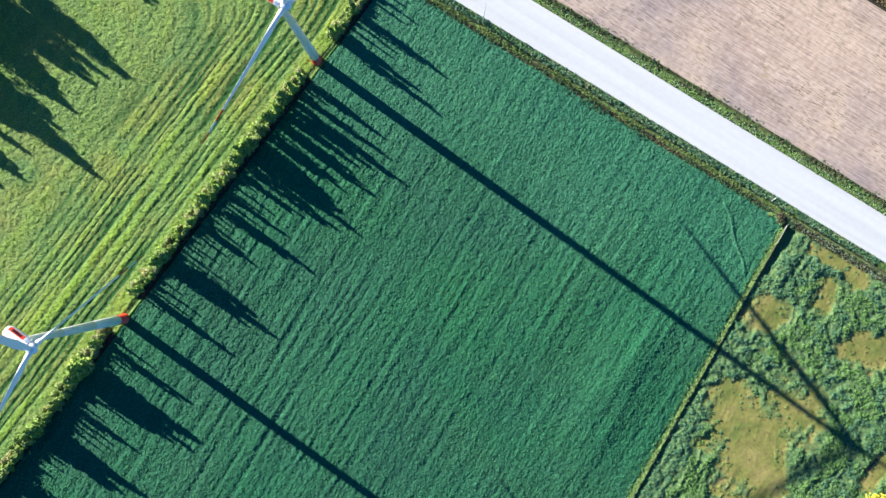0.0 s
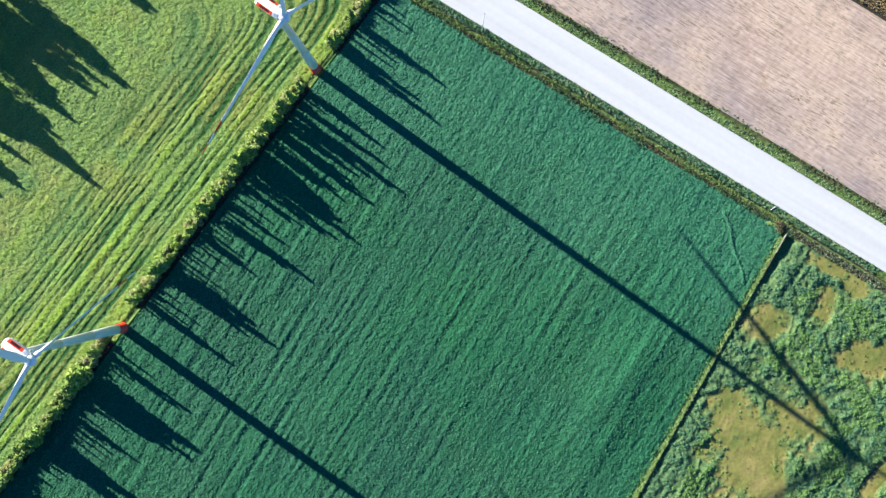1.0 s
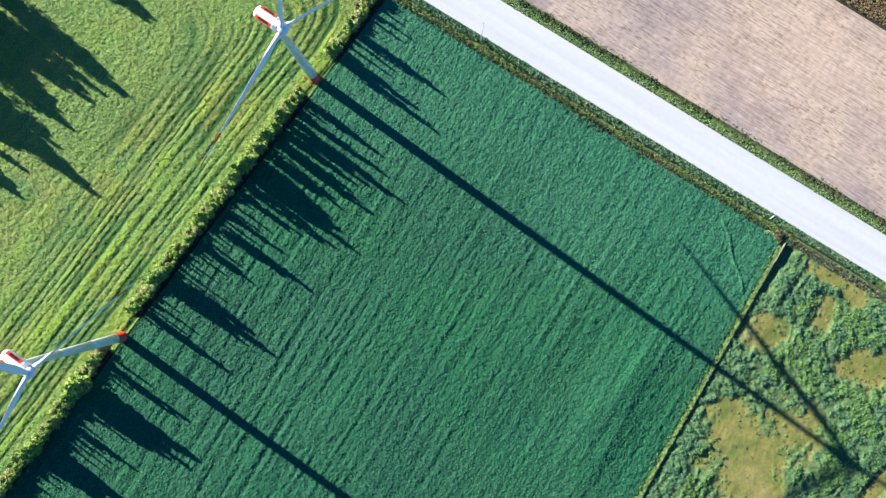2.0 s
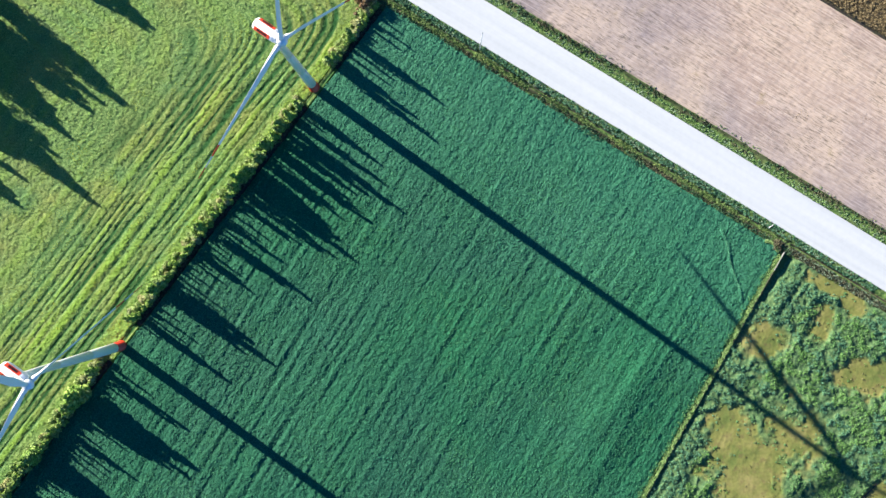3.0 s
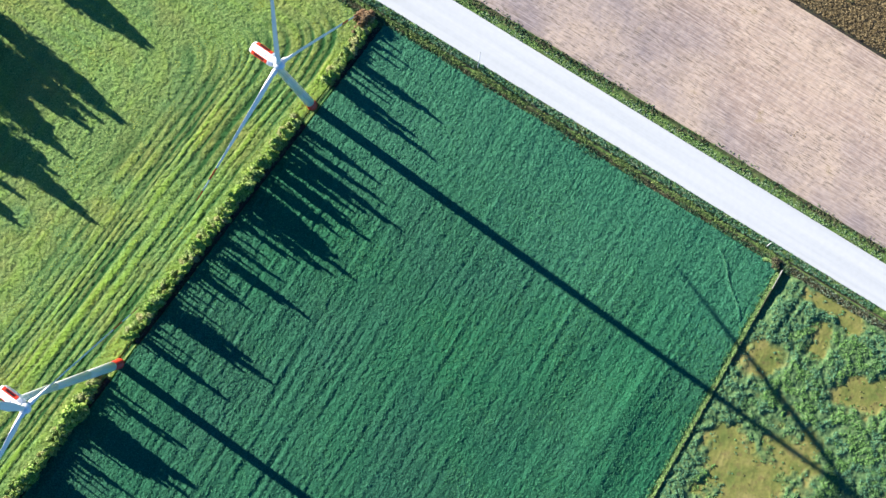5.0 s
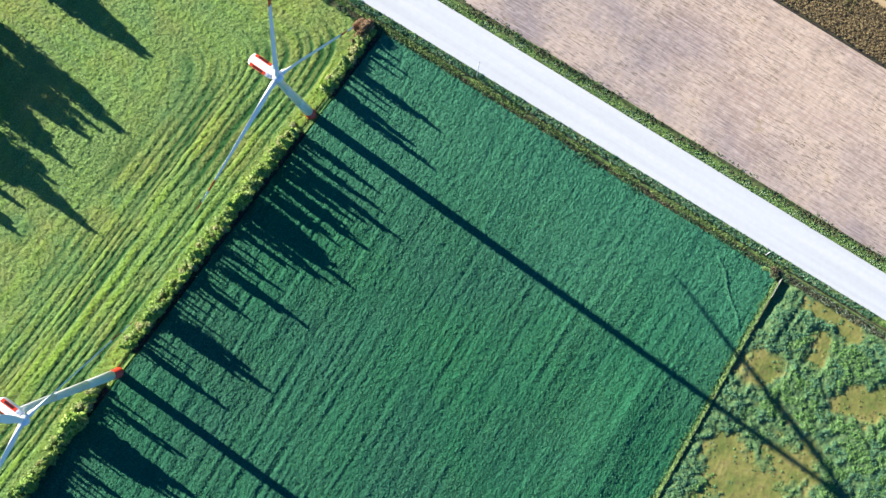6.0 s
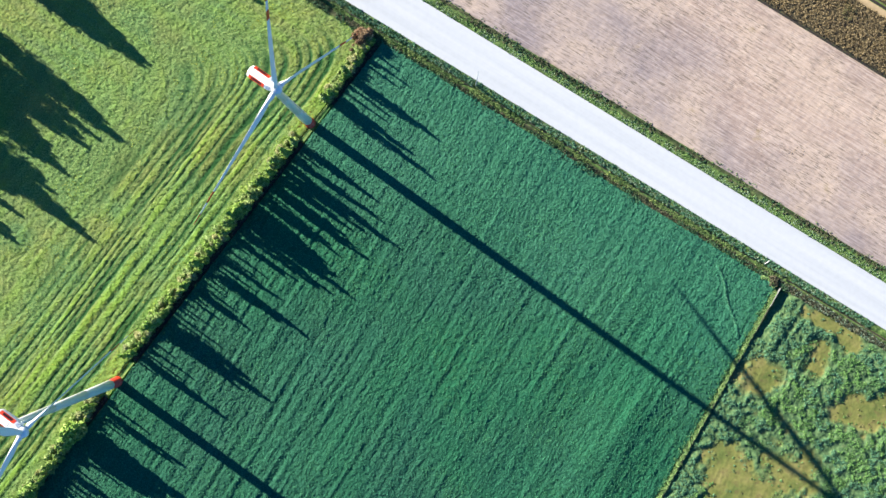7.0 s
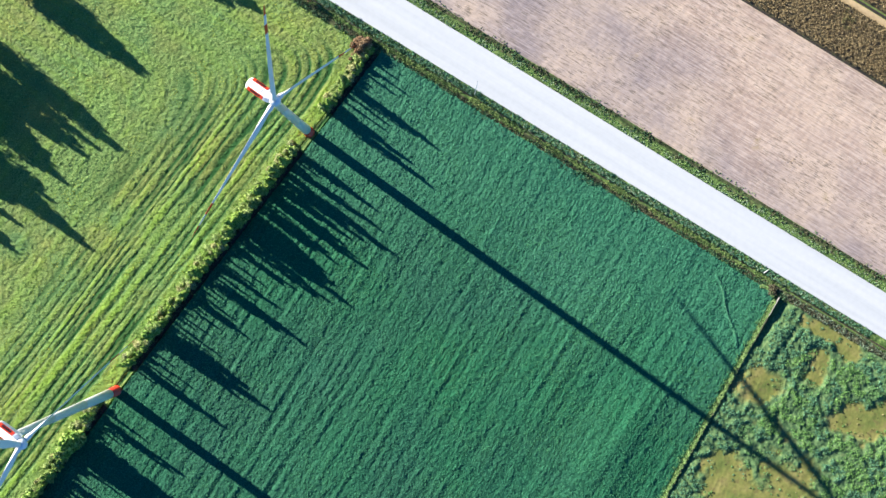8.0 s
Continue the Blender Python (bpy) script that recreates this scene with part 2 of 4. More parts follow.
def sheet(name, corners, step, height, material, label, margin=1.5, extra=None, smooth=True):
    """Ground with relief over a four-cornered plot, falling to the bare ground at its rim."""
    c = [np.array(p, float) for p in corners]
    nu = int(max(np.linalg.norm(c[1] - c[0]), np.linalg.norm(c[2] - c[3])) / step)
    nv = int(max(np.linalg.norm(c[3] - c[0]), np.linalg.norm(c[2] - c[1])) / step)
    u, v = np.meshgrid(np.linspace(0, 1, nu + 1), np.linspace(0, 1, nv + 1), indexing="ij")
    xy = [(c[0][k] * (1 - u) + c[1][k] * u) * (1 - v) + (c[3][k] * (1 - u) + c[2][k] * u) * v for k in (0, 1)]
    rim = np.minimum(np.minimum(u, 1 - u) * nu, np.minimum(v, 1 - v) * nv) * step
    rim = np.clip(rim / margin, 0, 1)
    z = height(*xy) * rim - 0.3 * (1 - rim) ** 2
    at = np.arange((nu + 1) * (nv + 1)).reshape(nu + 1, nv + 1)
    faces = np.stack([at[:-1, :-1], at[1:, :-1], at[1:, 1:], at[:-1, 1:]], -1).reshape(-1, 4)
    made = extra(*xy) if extra else ()
    ob = raw_part(name, np.stack([*xy, z], -1).reshape(-1, 3), faces, material, None, smooth, made)
    return tagged(ob, label, "field", kind="structure")


ORIGIN, U, D = np.array((5.32, 75.67)), np.array((0.8537, -0.5208)), np.array((0.5208, 0.8537))


def along(s, d):
    """A place s metres along the road's south-west edge and d metres across to the north-east."""
    return ORIGIN + s * U + d * D


def leaves(name, centres, radii, per, size, material, parent=None, seed=1, up=0.3, loose=0.7):
    """Many small leaves over the given blobs, each a kinked diamond."""
    r = np.random.RandomState(seed)
    centres, radii = np.repeat(centres, per, 0), np.repeat(radii, per, 0)
    n = len(centres)
    d = r.normal(size=(n, 3))
    d /= np.linalg.norm(d, axis=1, keepdims=True)
    p = centres + d * radii * (0.55 + 0.5 * r.rand(n, 1))
    face = d + r.normal(size=(n, 3)) * loose + (0, 0, up)
    face /= np.linalg.norm(face, axis=1, keepdims=True)
    a = np.cross(face, r.normal(size=(n, 3)))
    a /= np.linalg.norm(a, axis=1, keepdims=True)
    b = np.cross(face, a)
    k = size * (0.6 + 0.8 * r.rand(n, 1))
    verts = np.stack([p - a * k, p - b * k * 0.55 + face * k * 0.2, p + a * k, p + b * k * 0.55 + face * k * 0.2], 1)
    return raw_part(name, verts.reshape(-1, 3), np.arange(4 * n).reshape(n, 4), material, parent)


def rod(bm, a, b, r0, r1, sides=7):
    """A tapered round bar from a to b."""
    a, b = Vector(a), Vector(b)
    turn = (b - a).to_track_quat("Z", "Y").to_matrix()
    rings = []
    for p, r in ((a, r0), (b, r1)):
        rings.append([bm.verts.new(p + turn @ Vector((r * math.cos(2 * math.pi * i / sides), r * math.sin(2 * math.pi * i / sides), 0)))
                      for i in range(sides)])
    for i in range(sides):
        j = (i + 1) % sides
        bm.faces.new((rings[0][i], rings[0][j], rings[1][j], rings[1][i]))
    bm.faces.new(rings[1])
    bm.faces.new(rings[0][::-1])


def box(bm, size, at=(0, 0, 0), turn=0.0, bevel=0.03):
    """A bevelled block with its base at the given place."""
    m = pose(at[0], at[1], at[2] + size[2] / 2, 0, 0, turn) @ Matrix.Diagonal((*size, 1))
    made = bmesh.ops.create_cube(bm, size=1, matrix=m)
    if bevel:
        edges = {e for v in made["verts"] for e in v.link_edges}
        bmesh.ops.bevel(bm, geom=list(edges), offset=bevel, segments=2, affect="EDGES")


def lathe(bm, profile, sides=32):
    """A round body from (radius, height) pairs."""
    rings = [[bm.verts.new((r * math.cos(2 * math.pi * i / sides), r * math.sin(2 * math.pi * i / sides), z)) for i in range(sides)]
             for r, z in profile]
    for a, b in zip(rings, rings[1:]):
        for i in range(sides):
            j = (i + 1) % sides
            bm.faces.new((a[i], a[j], b[j], b[i]))
    bm.faces.new(rings[0][::-1])
    bm.faces.new(rings[-1])


# ---- the ground and the plots ----
bm = bmesh.new()
bmesh.ops.create_grid(bm, x_segments=40, y_segments=40, size=2600, matrix=Matrix.Translation((0, 0, -0.25)))
tagged(part("ground", bm, GROUND), "green and brown farmland reaching to the horizon", "ground", kind="structure")


def crop_height(x, y):
    a, b = turned(x, y, ROWS)
    e, f = turned(x, y, 23)
    ragged = 0.92 + 0.14 / (1 + np.exp((0.5 * x + 0.87 * y - 12) / 14))      # a smoother stand towards the road
    z = 0.15 * value_noise(a * 0.5, b * 1.3, 0.6, 1) + 0.10 * value_noise(e, f, 0.95, 6) + 0.09 * value_noise(x, y, 2.1, 2)
    z = -0.05 + ragged * (z + 0.09 * value_noise(e, f, 0.29, 7))
    sown = 0.5 + 0.5 / (1 + np.exp((0.5 * x + 0.87 * y - 14) / 8))
    z += (0.08 + 0.22 * value_noise(x, y, 45, 8) / (1 + np.exp((y + 0.3 * x - 25) / 6))) * value_noise(a, b * 13, 15.0, 3) + sown * (0.19 * value_noise(a, b * 14, 26.0, 5) + 0.16 * value_noise(a, b * 20, 22.0, 10))
    # a long swell in the south-east
    c, d = turned(x - 55, y + 37, ROWS)
    z += 1.5 * np.exp(-(c / 24) ** 2 - (d / np.where(d > 0, 7.5, 8.0)) ** 2) * (0.75 + 0.5 * value_noise(a, b * 6, 18.0, 9))
    # an old wheel mark near the corner by the road
    z += 0.28 * np.exp(-((x - 85.6 + (y - 13.9) * 0.277 + 0.5 * np.sin(y * 0.5)) / 0.45) ** 2) * (y > -8) * (y < 14)
    return z + 0.5 * value_noise(x, y, 26, 4)


def crop_pale(x, y):
    """A paler stand towards the road."""
    d = (x - ORIGIN[0]) * D[0] + (y - ORIGIN[1]) * D[1]
    return 1 / (1 + np.exp(-(d + 42 + 14 * (value_noise(x, y, 22, 61) - 0.5)) / 8))


CROP_NW, CROP_NE, CROP_SE, CROP_SW = (-16.2, 82.1), (103.2, 8.4), (44.6, -95), (-151.9, -95)
sheet("crop_field", (CROP_NW, CROP_NE, CROP_SE, CROP_SW), 0.4, crop_height, CROP,
      "dense blue-green leafy crop field with faint sowing rows", 0.4, lambda x, y: [("pale", crop_pale(x, y))], False)

HEDGE_A, HEDGE_WAY = np.array((-33.2, 62.8)), np.array((-0.609, -0.793))       # a point of the hedge line and its way south
HEDGE_OUT = np.array((-0.793, 0.609))                                          # towards the meadow


def from_hedge(x, y):
    return (x - HEDGE_A[0]) * HEDGE_OUT[0] + (y - HEDGE_A[1]) * HEDGE_OUT[1]


def ridges(x, y):
    """Mown rows: strong beside the hedge, fading towards the open meadow."""
    w = from_hedge(x, y)
    head = -((x - ORIGIN[0]) * D[0] + (y - ORIGIN[1]) * D[1]) - 5.0      # rows bend round along the headland by the road
    w = -6.0 * np.log(np.exp(-np.clip(w, -5, 150) / 6) + np.exp(-np.clip(head, -5, 150) / 6))
    w = w + 1.6 * value_noise(x, y, 24, 11) + 0.4 * value_noise(x, y, 5, 12)
    a = x * HEDGE_WAY[0] + y * HEDGE_WAY[1]
    strong = np.clip(1.25 - w / 46, 0.0, 1) * (0.75 + 0.6 * value_noise(a, w, 12, 17)) / (1 + np.exp((from_hedge(x, y) - head - 4) / 4))
    p = w / 2.9 + 2.4 * value_noise(w, a / 80, 7.0, 13)
    row = np.floor(p)
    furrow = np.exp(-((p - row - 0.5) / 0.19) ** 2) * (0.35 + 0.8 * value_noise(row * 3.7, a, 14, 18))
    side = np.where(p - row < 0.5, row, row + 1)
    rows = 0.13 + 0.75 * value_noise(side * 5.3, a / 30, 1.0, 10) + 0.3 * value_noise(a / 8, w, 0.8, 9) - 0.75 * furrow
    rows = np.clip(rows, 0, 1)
    rough = value_noise(a / 4, w, 1.4, 14)
    return np.clip(strong, 0, 1) * rows + (1 - np.clip(strong, 0, 1)) * (0.42 + 0.32 * rough)


def meadow_height(x, y):
    e, f = turned(x, y, 31)
    return 0.1 + 0.32 * ridges(x, y) + 0.14 * value_noise(x, y, 0.65, 15) + 0.15 * value_noise(e, f, 1.1, 19) + 0.05 * value_noise(x, y, 2.3, 16) + 0.10 * value_noise(e, f, 0.34, 20)


# soil strips whose near-black colour paints the shade beside the hedge
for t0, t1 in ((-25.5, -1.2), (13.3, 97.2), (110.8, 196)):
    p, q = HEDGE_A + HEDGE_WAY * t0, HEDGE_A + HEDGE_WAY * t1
    sheet("hedge_bank", (p, q, q - HEDGE_OUT * 1.8, p - HEDGE_OUT * 1.8), 0.4, lambda x, y: 0.05 + 0.15 * value_noise(x, y, 1.2, 55), DITCH_AND_SHADE,
          "hedge foot soil, dark with the painted shade of the hedge", 0.3)
for t0, t1 in ((-1.4, 13.5), (97.0, 111.0)):
    p, q = HEDGE_A + HEDGE_WAY * t0 + HEDGE_OUT * 0.3, HEDGE_A + HEDGE_WAY * t1 + HEDGE_OUT * 0.3
    sheet("gap_grass", (p, q, q - HEDGE_OUT * 2.1, p - HEDGE_OUT * 2.1), 0.38, meadow_height, MEADOW,
          "short green grass in the hedge gap", 0.4, lambda x, y: [("ridge", ridges(x, y))], False)
m_ne, m_se = HEDGE_A - HEDGE_WAY * 24.5, HEDGE_A + HEDGE_WAY * 195
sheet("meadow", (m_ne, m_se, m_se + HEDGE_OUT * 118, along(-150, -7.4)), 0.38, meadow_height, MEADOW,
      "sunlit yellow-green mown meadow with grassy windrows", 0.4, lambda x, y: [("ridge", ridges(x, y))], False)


def stubble_height(x, y):
    a, b = turned(x, y, ROAD_TURN)
    return 0.02 + 0.05 * value_noise(a * 0.06, b, 1.1, 21) + 0.08 * value_noise(x, y, 0.8, 22) + 0.06 * value_noise(a, b * 6, 10, 23)


def stubble_near(x, y):
    """Greyer soil towards the road, in drifts."""
    d = (x - ORIGIN[0]) * D[0] + (y - ORIGIN[1]) * D[1]
    s = (x - ORIGIN[0]) * U[0] + (y - ORIGIN[1]) * U[1]
    return np.clip(1.5 + np.clip((70 - s) / 50, -0.3, 0.8) - (d - 15) / 28 - 0.7 * value_noise(x, y, 16, 24), 0, 1)


sheet("harvested_field", (along(-70, 14.9), along(170, 14.9), along(170, 64.5), along(-70, 64.5)), 0.5, stubble_height, STUBBLE,
      "pinkish brown harvested field with fine drill lines", 0.6, lambda x, y: [("near", stubble_near(x, y))])

# soil patches of the pasture: x, y, half length, half width, turn, strength
PATCHES = ((92.5, -61, 13, 25, 0, 1.85), (106, -49, 15, 9, -30, 1.85), (88.5, -45, 4.5, 9, 0, 1.75), (130, -31, 11.5, 6.5, 8, 1.95), (121, -5.2, 15, 3.6, -31, 1.75),
           (116.5, -12.2, 5, 7, 0, 1.9), (99, -18.5, 7, 6.5, 20, 1.85), (104, -30, 6, 2.5, -60, 1.55), (131.5, -67.5, 8, 3.0, 52, 1.75))


def bareness(x, y):
    b = np.zeros_like(x)
    wob = 0.9 * value_noise(x, y, 6, 31) + 0.6 * value_noise(x, y, 1.8, 32)
    for px, py, ra, rb, t, strong in PATCHES:
        a, c = turned(x - px, y - py, t)
        b = np.maximum(b, strong + 0.2 - np.sqrt((a / ra) ** 2 + (c / rb) ** 2) - wob)
    return np.clip(b, 0, 1)


def ropes(x, y):
    """Winding bands of growth with gaps between them."""
    wx, wy = x + 3.0 * value_noise(x, y, 7, 37), y + 3.0 * value_noise(x, y, 7, 38)
    a, b = turned(wx, wy, 66)
    c, d = turned(wx, wy, 128)
    one = 1 - np.abs(2 * value_noise(a * 0.5, b, 2.0, 39) - 1)
    two = 1 - np.abs(2 * value_noise(c * 0.6, d, 1.6, 40) - 1)
    which = np.clip(3 * value_noise(x, y, 11, 43) - 1, 0, 1)
    return one * which + two * (1 - which)


def pasture_height(x, y):
    a, b = turned(x, y, 50)
    rough = 0.5 * ropes(x, y) + 0.25 * value_noise(x, y, 1.0, 33) + 0.45 * value_noise(a, b * 1.5, 3.6, 34) ** 1.5 + 0.14 * value_noise(a, b, 0.4, 36)
    by_wall = (x - 104.3) * 0.871 - (y - 7.4) * 0.491
    return -0.05 + rough * (1 - 0.85 * np.clip(1.6 * bareness(x, y), 0, 1)) + 0.3 * value_noise(x, y, 18, 35) - 0.7 * np.exp(-(by_wall / 2.2) ** 2) - 0.8 * np.exp(-(by_wall / 5) ** 2 - ((y - 5) / 9) ** 2)


sheet("pasture", ((103.5, 8.8), (180, -38), (150, -105), (38, -105)), 0.4, pasture_height, PASTURE,
      "overgrown pasture with bare tan soil patches", 0.8, lambda x, y: [("bare", bareness(x, y))], False)


def verge_height(x, y):
    return 0.02 + 0.22 * value_noise(x, y, 0.9, 41) + 0.15 * value_noise(x, y, 3, 42)


def verge_brown(x, y):
    """Brown litter along the field side of the south verge, and on the north verge by the harvested field."""
    d = (x - ORIGIN[0]) * D[0] + (y - ORIGIN[1]) * D[1] + 0.9 * (value_noise(x, y, 6, 44) - 0.5)
    return np.exp(-((d + 5.3) / 1.0) ** 2) + 0.8 * np.exp(-((d - 14.6) / 0.9) ** 2)


for name, d0, d1, e0, e1 in (("verge_south", -8.4, -3.6, -6.6, -3.6), ("verge_south", -3.1, -0.6, -3.1, -0.6)):
    sheet(name, (along(-90, d0), along(190, e0), along(190, e1), along(-90, d1)), 0.45, verge_height, VERGE,
          "rough grassy roadside verge with brown growth", 0.4, lambda x, y: [("brown", verge_brown(x, y))])
sheet("roadside_ditch", (along(-90, -3.7), along(190, -3.7), along(190, -3.0), along(-90, -3.0)), 0.35, lambda x, y: -0.25 + 0.1 * value_noise(x, y, 1, 53), DITCH_AND_SHADE,
      "narrow dark roadside ditch", 0.3)
# no ditch here: a dark sheet paints the shadow beneath the verge scrub
sheet("roadside_ditch", (along(122, -7.1), along(190, -6.9), along(190, -6.4), along(122, -6.5)), 0.3, lambda x, y: -0.05 + 0.1 * value_noise(x, y, 1, 54), DITCH_AND_SHADE,
      "narrow dark strip painting the shadow under the verge scrub", 0.2)
sheet("field_drain", ((111.0, 2.7), (111.6, 2.5), (109.1, -2.6), (108.5, -2.3)), 0.2, lambda x, y: 0.28 + 0.1 * value_noise(x, y, 1, 56), DITCH_AND_SHADE,
      "short dark drain leading into the pasture", 0.15)
# ditch edge whose dark sheet also paints the shadow of the weed clump
sheet("field_drain", ((134.2, -60.4), (134.9, -60.9), (121.5, -75.6), (120.8, -75.0)), 0.3, lambda x, y: 0.3 + 0.1 * value_noise(x, y, 1, 57), DITCH_AND_SHADE,
      "dark ditch edge and painted weed shadow round the pasture corner", 0.2)
sheet("verge_north", (along(-90, 11.0), along(190, 11.0), along(190, 15.5), along(-90, 15.5)), 0.45, verge_height, VERGE,
      "narrow grassy roadside verge", 0.5, lambda x, y: [("brown", verge_brown(x, y))])

bm = bmesh.new()
for s0, s1 in ((-500, 700),):
    top = [bm.verts.new((*along(s, d), z)) for s, d, z in ((s0, -0.8, .12), (s1, -0.8, .12), (s1, 5.25, .2), (s0, 5.25, .2), (s0, 11.3, .12), (s1, 11.3, .12))]
    low = [bm.verts.new((*along(s, d), -0.4)) for s, d in ((s0, -0.8), (s1, -0.8), (s1, 11.3), (s0, 11.3))]
    for f in ((top[0], top[1], top[2], top[3]), (top[3], top[2], top[5], top[4]), (low[0], low[1], top[1], top[0]),
              (top[4], top[5], low[2], low[3]), (low[3], low[2], low[1], low[0])):
        bm.faces.new(f)
tagged(part("road", bm, ROAD), "straight pale concrete country road", "road", kind="structure")

sheet("dry_field", (along(-90, 65.1), along(190, 65.1), along(190, 80.2), along(-90, 80.2)), 0.5, verge_height, DRY_SOIL,
      "brown strip of dried standing crop", 0.5)
sheet("sandy_track", (along(-90, 80.0), along(190, 80.0), along(190, 82.2), along(-90, 82.2)), 0.5, lambda x, y: 0.05 + 0.1 * value_noise(x, y, 2, 51), SAND,
      "narrow sandy field track", 0.3)
for name, d0, d1 in (("field_ditch", 64.3, 65.3), ("field_ditch", 82.1, 83.3)):
    sheet(name, (along(-90, d0), along(190, d0), along(190, d1), along(-90, d1)), 0.5, lambda x, y: -0.2 + 0.1 * value_noise(x, y, 1, 52), DITCH_AND_SHADE,
          "dark wet drainage ditch between the fields", 0.3)
sheet("dry_field", (along(40, 83.5), along(170, 83.5), along(170, 110), along(40, 110)), 0.7, verge_height, DRY_SOIL,
      "brown strip of dried standing crop", 0.5)


# ---- wind turbines ----
def loft(bm, sections):
    """Skin over rings of equal count, closed at both ends."""
    rings = [[bm.verts.new(p) for p in ring] for ring in sections]
    for a, b in zip(rings, rings[1:]):
        for i in range(len(a)):
            j = (i + 1) % len(a)
            bm.faces.new((a[i], a[j], b[j], b[i]))
    bm.faces.new(rings[0][::-1])
    bm.faces.new(rings[-1])


ROTOR = 38.0         # blade length


def blade_rings(r0, r1, steps, grow=0.0):
    """Twisted aerofoil sections of a blade along +z, from radius r0 to r1; x is the wind's way."""
    out = []
    for i in range(steps + 1):
        r = r0 + (r1 - r0) * i / steps
        f = r / ROTOR
        chord = 1.35 if f < 0.07 else (1.35 + 0.75 * min(1, (f - 0.07) / 0.14) if f < 0.21 else 2.1 - 1.6 * (f - 0.21) / 0.79)
        thick = chord * (0.95 if f < 0.07 else max(0.16, 0.95 - (f - 0.07) * 5.2))
        if f > 0.97:
            chord, thick = chord * (1 - 0.6 * (f - 0.97) / 0.03), thick * 0.7
        twist = radians(4 + 14 * (1 - f) ** 2)
        ring = []
        for k in range(14):
            a = 2 * math.pi * k / 14
            y = chord * (0.5 * math.cos(a) - 0.15)
            x = thick * 0.5 * math.sin(a) * (0.55 + 0.45 * math.cos(a) if f >= 0.07 else 1)
            y, x = y + grow * math.cos(a), x + grow * math.sin(a)
            ring.append((x * math.cos(twist) - y * math.sin(twist) + 0.0, y * math.cos(twist) + x * math.sin(twist), r))
        out.append(ring)
    return out




def turbine(x, y, hub, spin, label):
    """A three-bladed turbine; the rotor faces the way in which shadows fall. hub: its height; spin: degrees of the first blade above level."""
    top = new("wind_turbine")
    yaw = math.degrees(math.atan2(SUN_WAY.y, SUN_WAY.x)) + 1.0
    top.matrix_world = pose(x, y, 0.2, 0, 0, yaw)
    tagged(top, label, "wind turbine", "wind turbines by the hedge")
    bm = bmesh.new()
    lathe(bm, ((1.66, -0.8), (1.66, 0.4), (1.54, 0.45), (1.46, 6.4)))
    part("base_band", bm, RED, top, "red painted tower foot", True)
    rad = lambda z: 1.46 - 0.64 * (z - 6.4) / (hub - 8.2)
    for z0, z1 in ((6.4, 24), (24, 44), (44, hub - 1.8)):
        bm = bmesh.new()
        lathe(bm, ((rad(z0), z0 - 0.002), (rad(z1 - 0.25), z1 - 0.25), (rad(z1) + 0.015, z1 - 0.22), (rad(z1) + 0.015, z1)))
        part("tower_section", bm, PAINT, top, smooth=True)
    bm = bmesh.new()
    box(bm, (0.16, 0.9, 2.1), (-1.70, 0, 0.7), 0, 0.03)
    part("door", bm, STEEL, top, "grey steel door")
    # nacelle: long axis x, rotor at +x
    nacelle = new("nacelle")
    nacelle.parent = top
    nacelle.matrix_local = pose(0, 0, hub, 0, -4, 0) @ Matrix.Diagonal((0.8, 0.8, 0.8, 1))
    bm = bmesh.new()
    outline = ((-1.35, -1.75), (1.35, -1.75), (1.85, -1.2), (1.95, 0.75), (1.0, 1.75), (-1.0, 1.75), (-1.95, 0.75), (-1.85, -1.2))
    loft(bm, [[(x, yy * k, zz * k + lift) for yy, zz in outline]
              for x, k, lift in ((-5.6, 0.72, 0.05), (-5.3, 0.86, 0.0), (-4.6, 0.95, 0), (-2, 1.0, 0), (1.2, 1.0, 0), (2.3, 0.86, 0), (2.5, 0.72, 0))])
    part("body", bm, PAINT, nacelle, "white nacelle housing")
    for side in (-1, 1):
        bm = bmesh.new()
        m = Matrix.Translation((-2.0, side * 1.48, 1.27)) @ Matrix.Rotation(side * radians(-46.5), 4, "X")
        made = bmesh.ops.create_cube(bm, size=1, matrix=m @ Matrix.Diagonal((5.4, 1.35, 0.12, 1)))
        bmesh.ops.bevel(bm, geom=list({e for v in made["verts"] for e in v.link_edges}), offset=0.04, segments=2, affect="EDGES")
        stripe = part("side_panel", bm, RED, nacelle, "red shoulder panel")
        bm = bmesh.new()
        for k in range(7):
            mk = m @ Matrix.Translation((-1.35 + 0.48 * k, 0.05, 0.085))
            bmesh.ops.create_cube(bm, size=1, matrix=mk @ Matrix.Rotation(0.4, 4, "Y") @ Matrix.Diagonal((0.46, 0.7, 0.05, 1)))
        part("louvre", bm, VENT, stripe, "dark cooling louvre")
    bm = bmesh.new()
    rod(bm, (-4.4, 0.3, 1.6), (-4.4, 0.3, 3.0), 0.05, 0.04)
    rod(bm, (-4.4, -0.3, 2.9), (-4.4, 0.9, 2.9), 0.04, 0.04)
    part("wind_vane", bm, STEEL, nacelle, "thin steel instrument mast")
    bm = bmesh.new()
    box(bm, (1.4, 1.2, 0.16), (-1.2, 0, 1.72), 0, 0.04)
    part("roof_hatch", bm, PAINT, nacelle)
    bm = bmesh.new()
    lathe(bm, ((1.05, 2.45), (1.5, 2.6), (1.62, 3.4), (1.5, 4.3), (1.1, 5.0), (0.55, 5.35), (0.12, 5.42)), 28)
    bmesh.ops.transform(bm, matrix=Matrix.Rotation(radians(90), 4, "Y"), verts=bm.verts)
    part("hub", bm, PAINT, nacelle, "white rounded spinner", True)
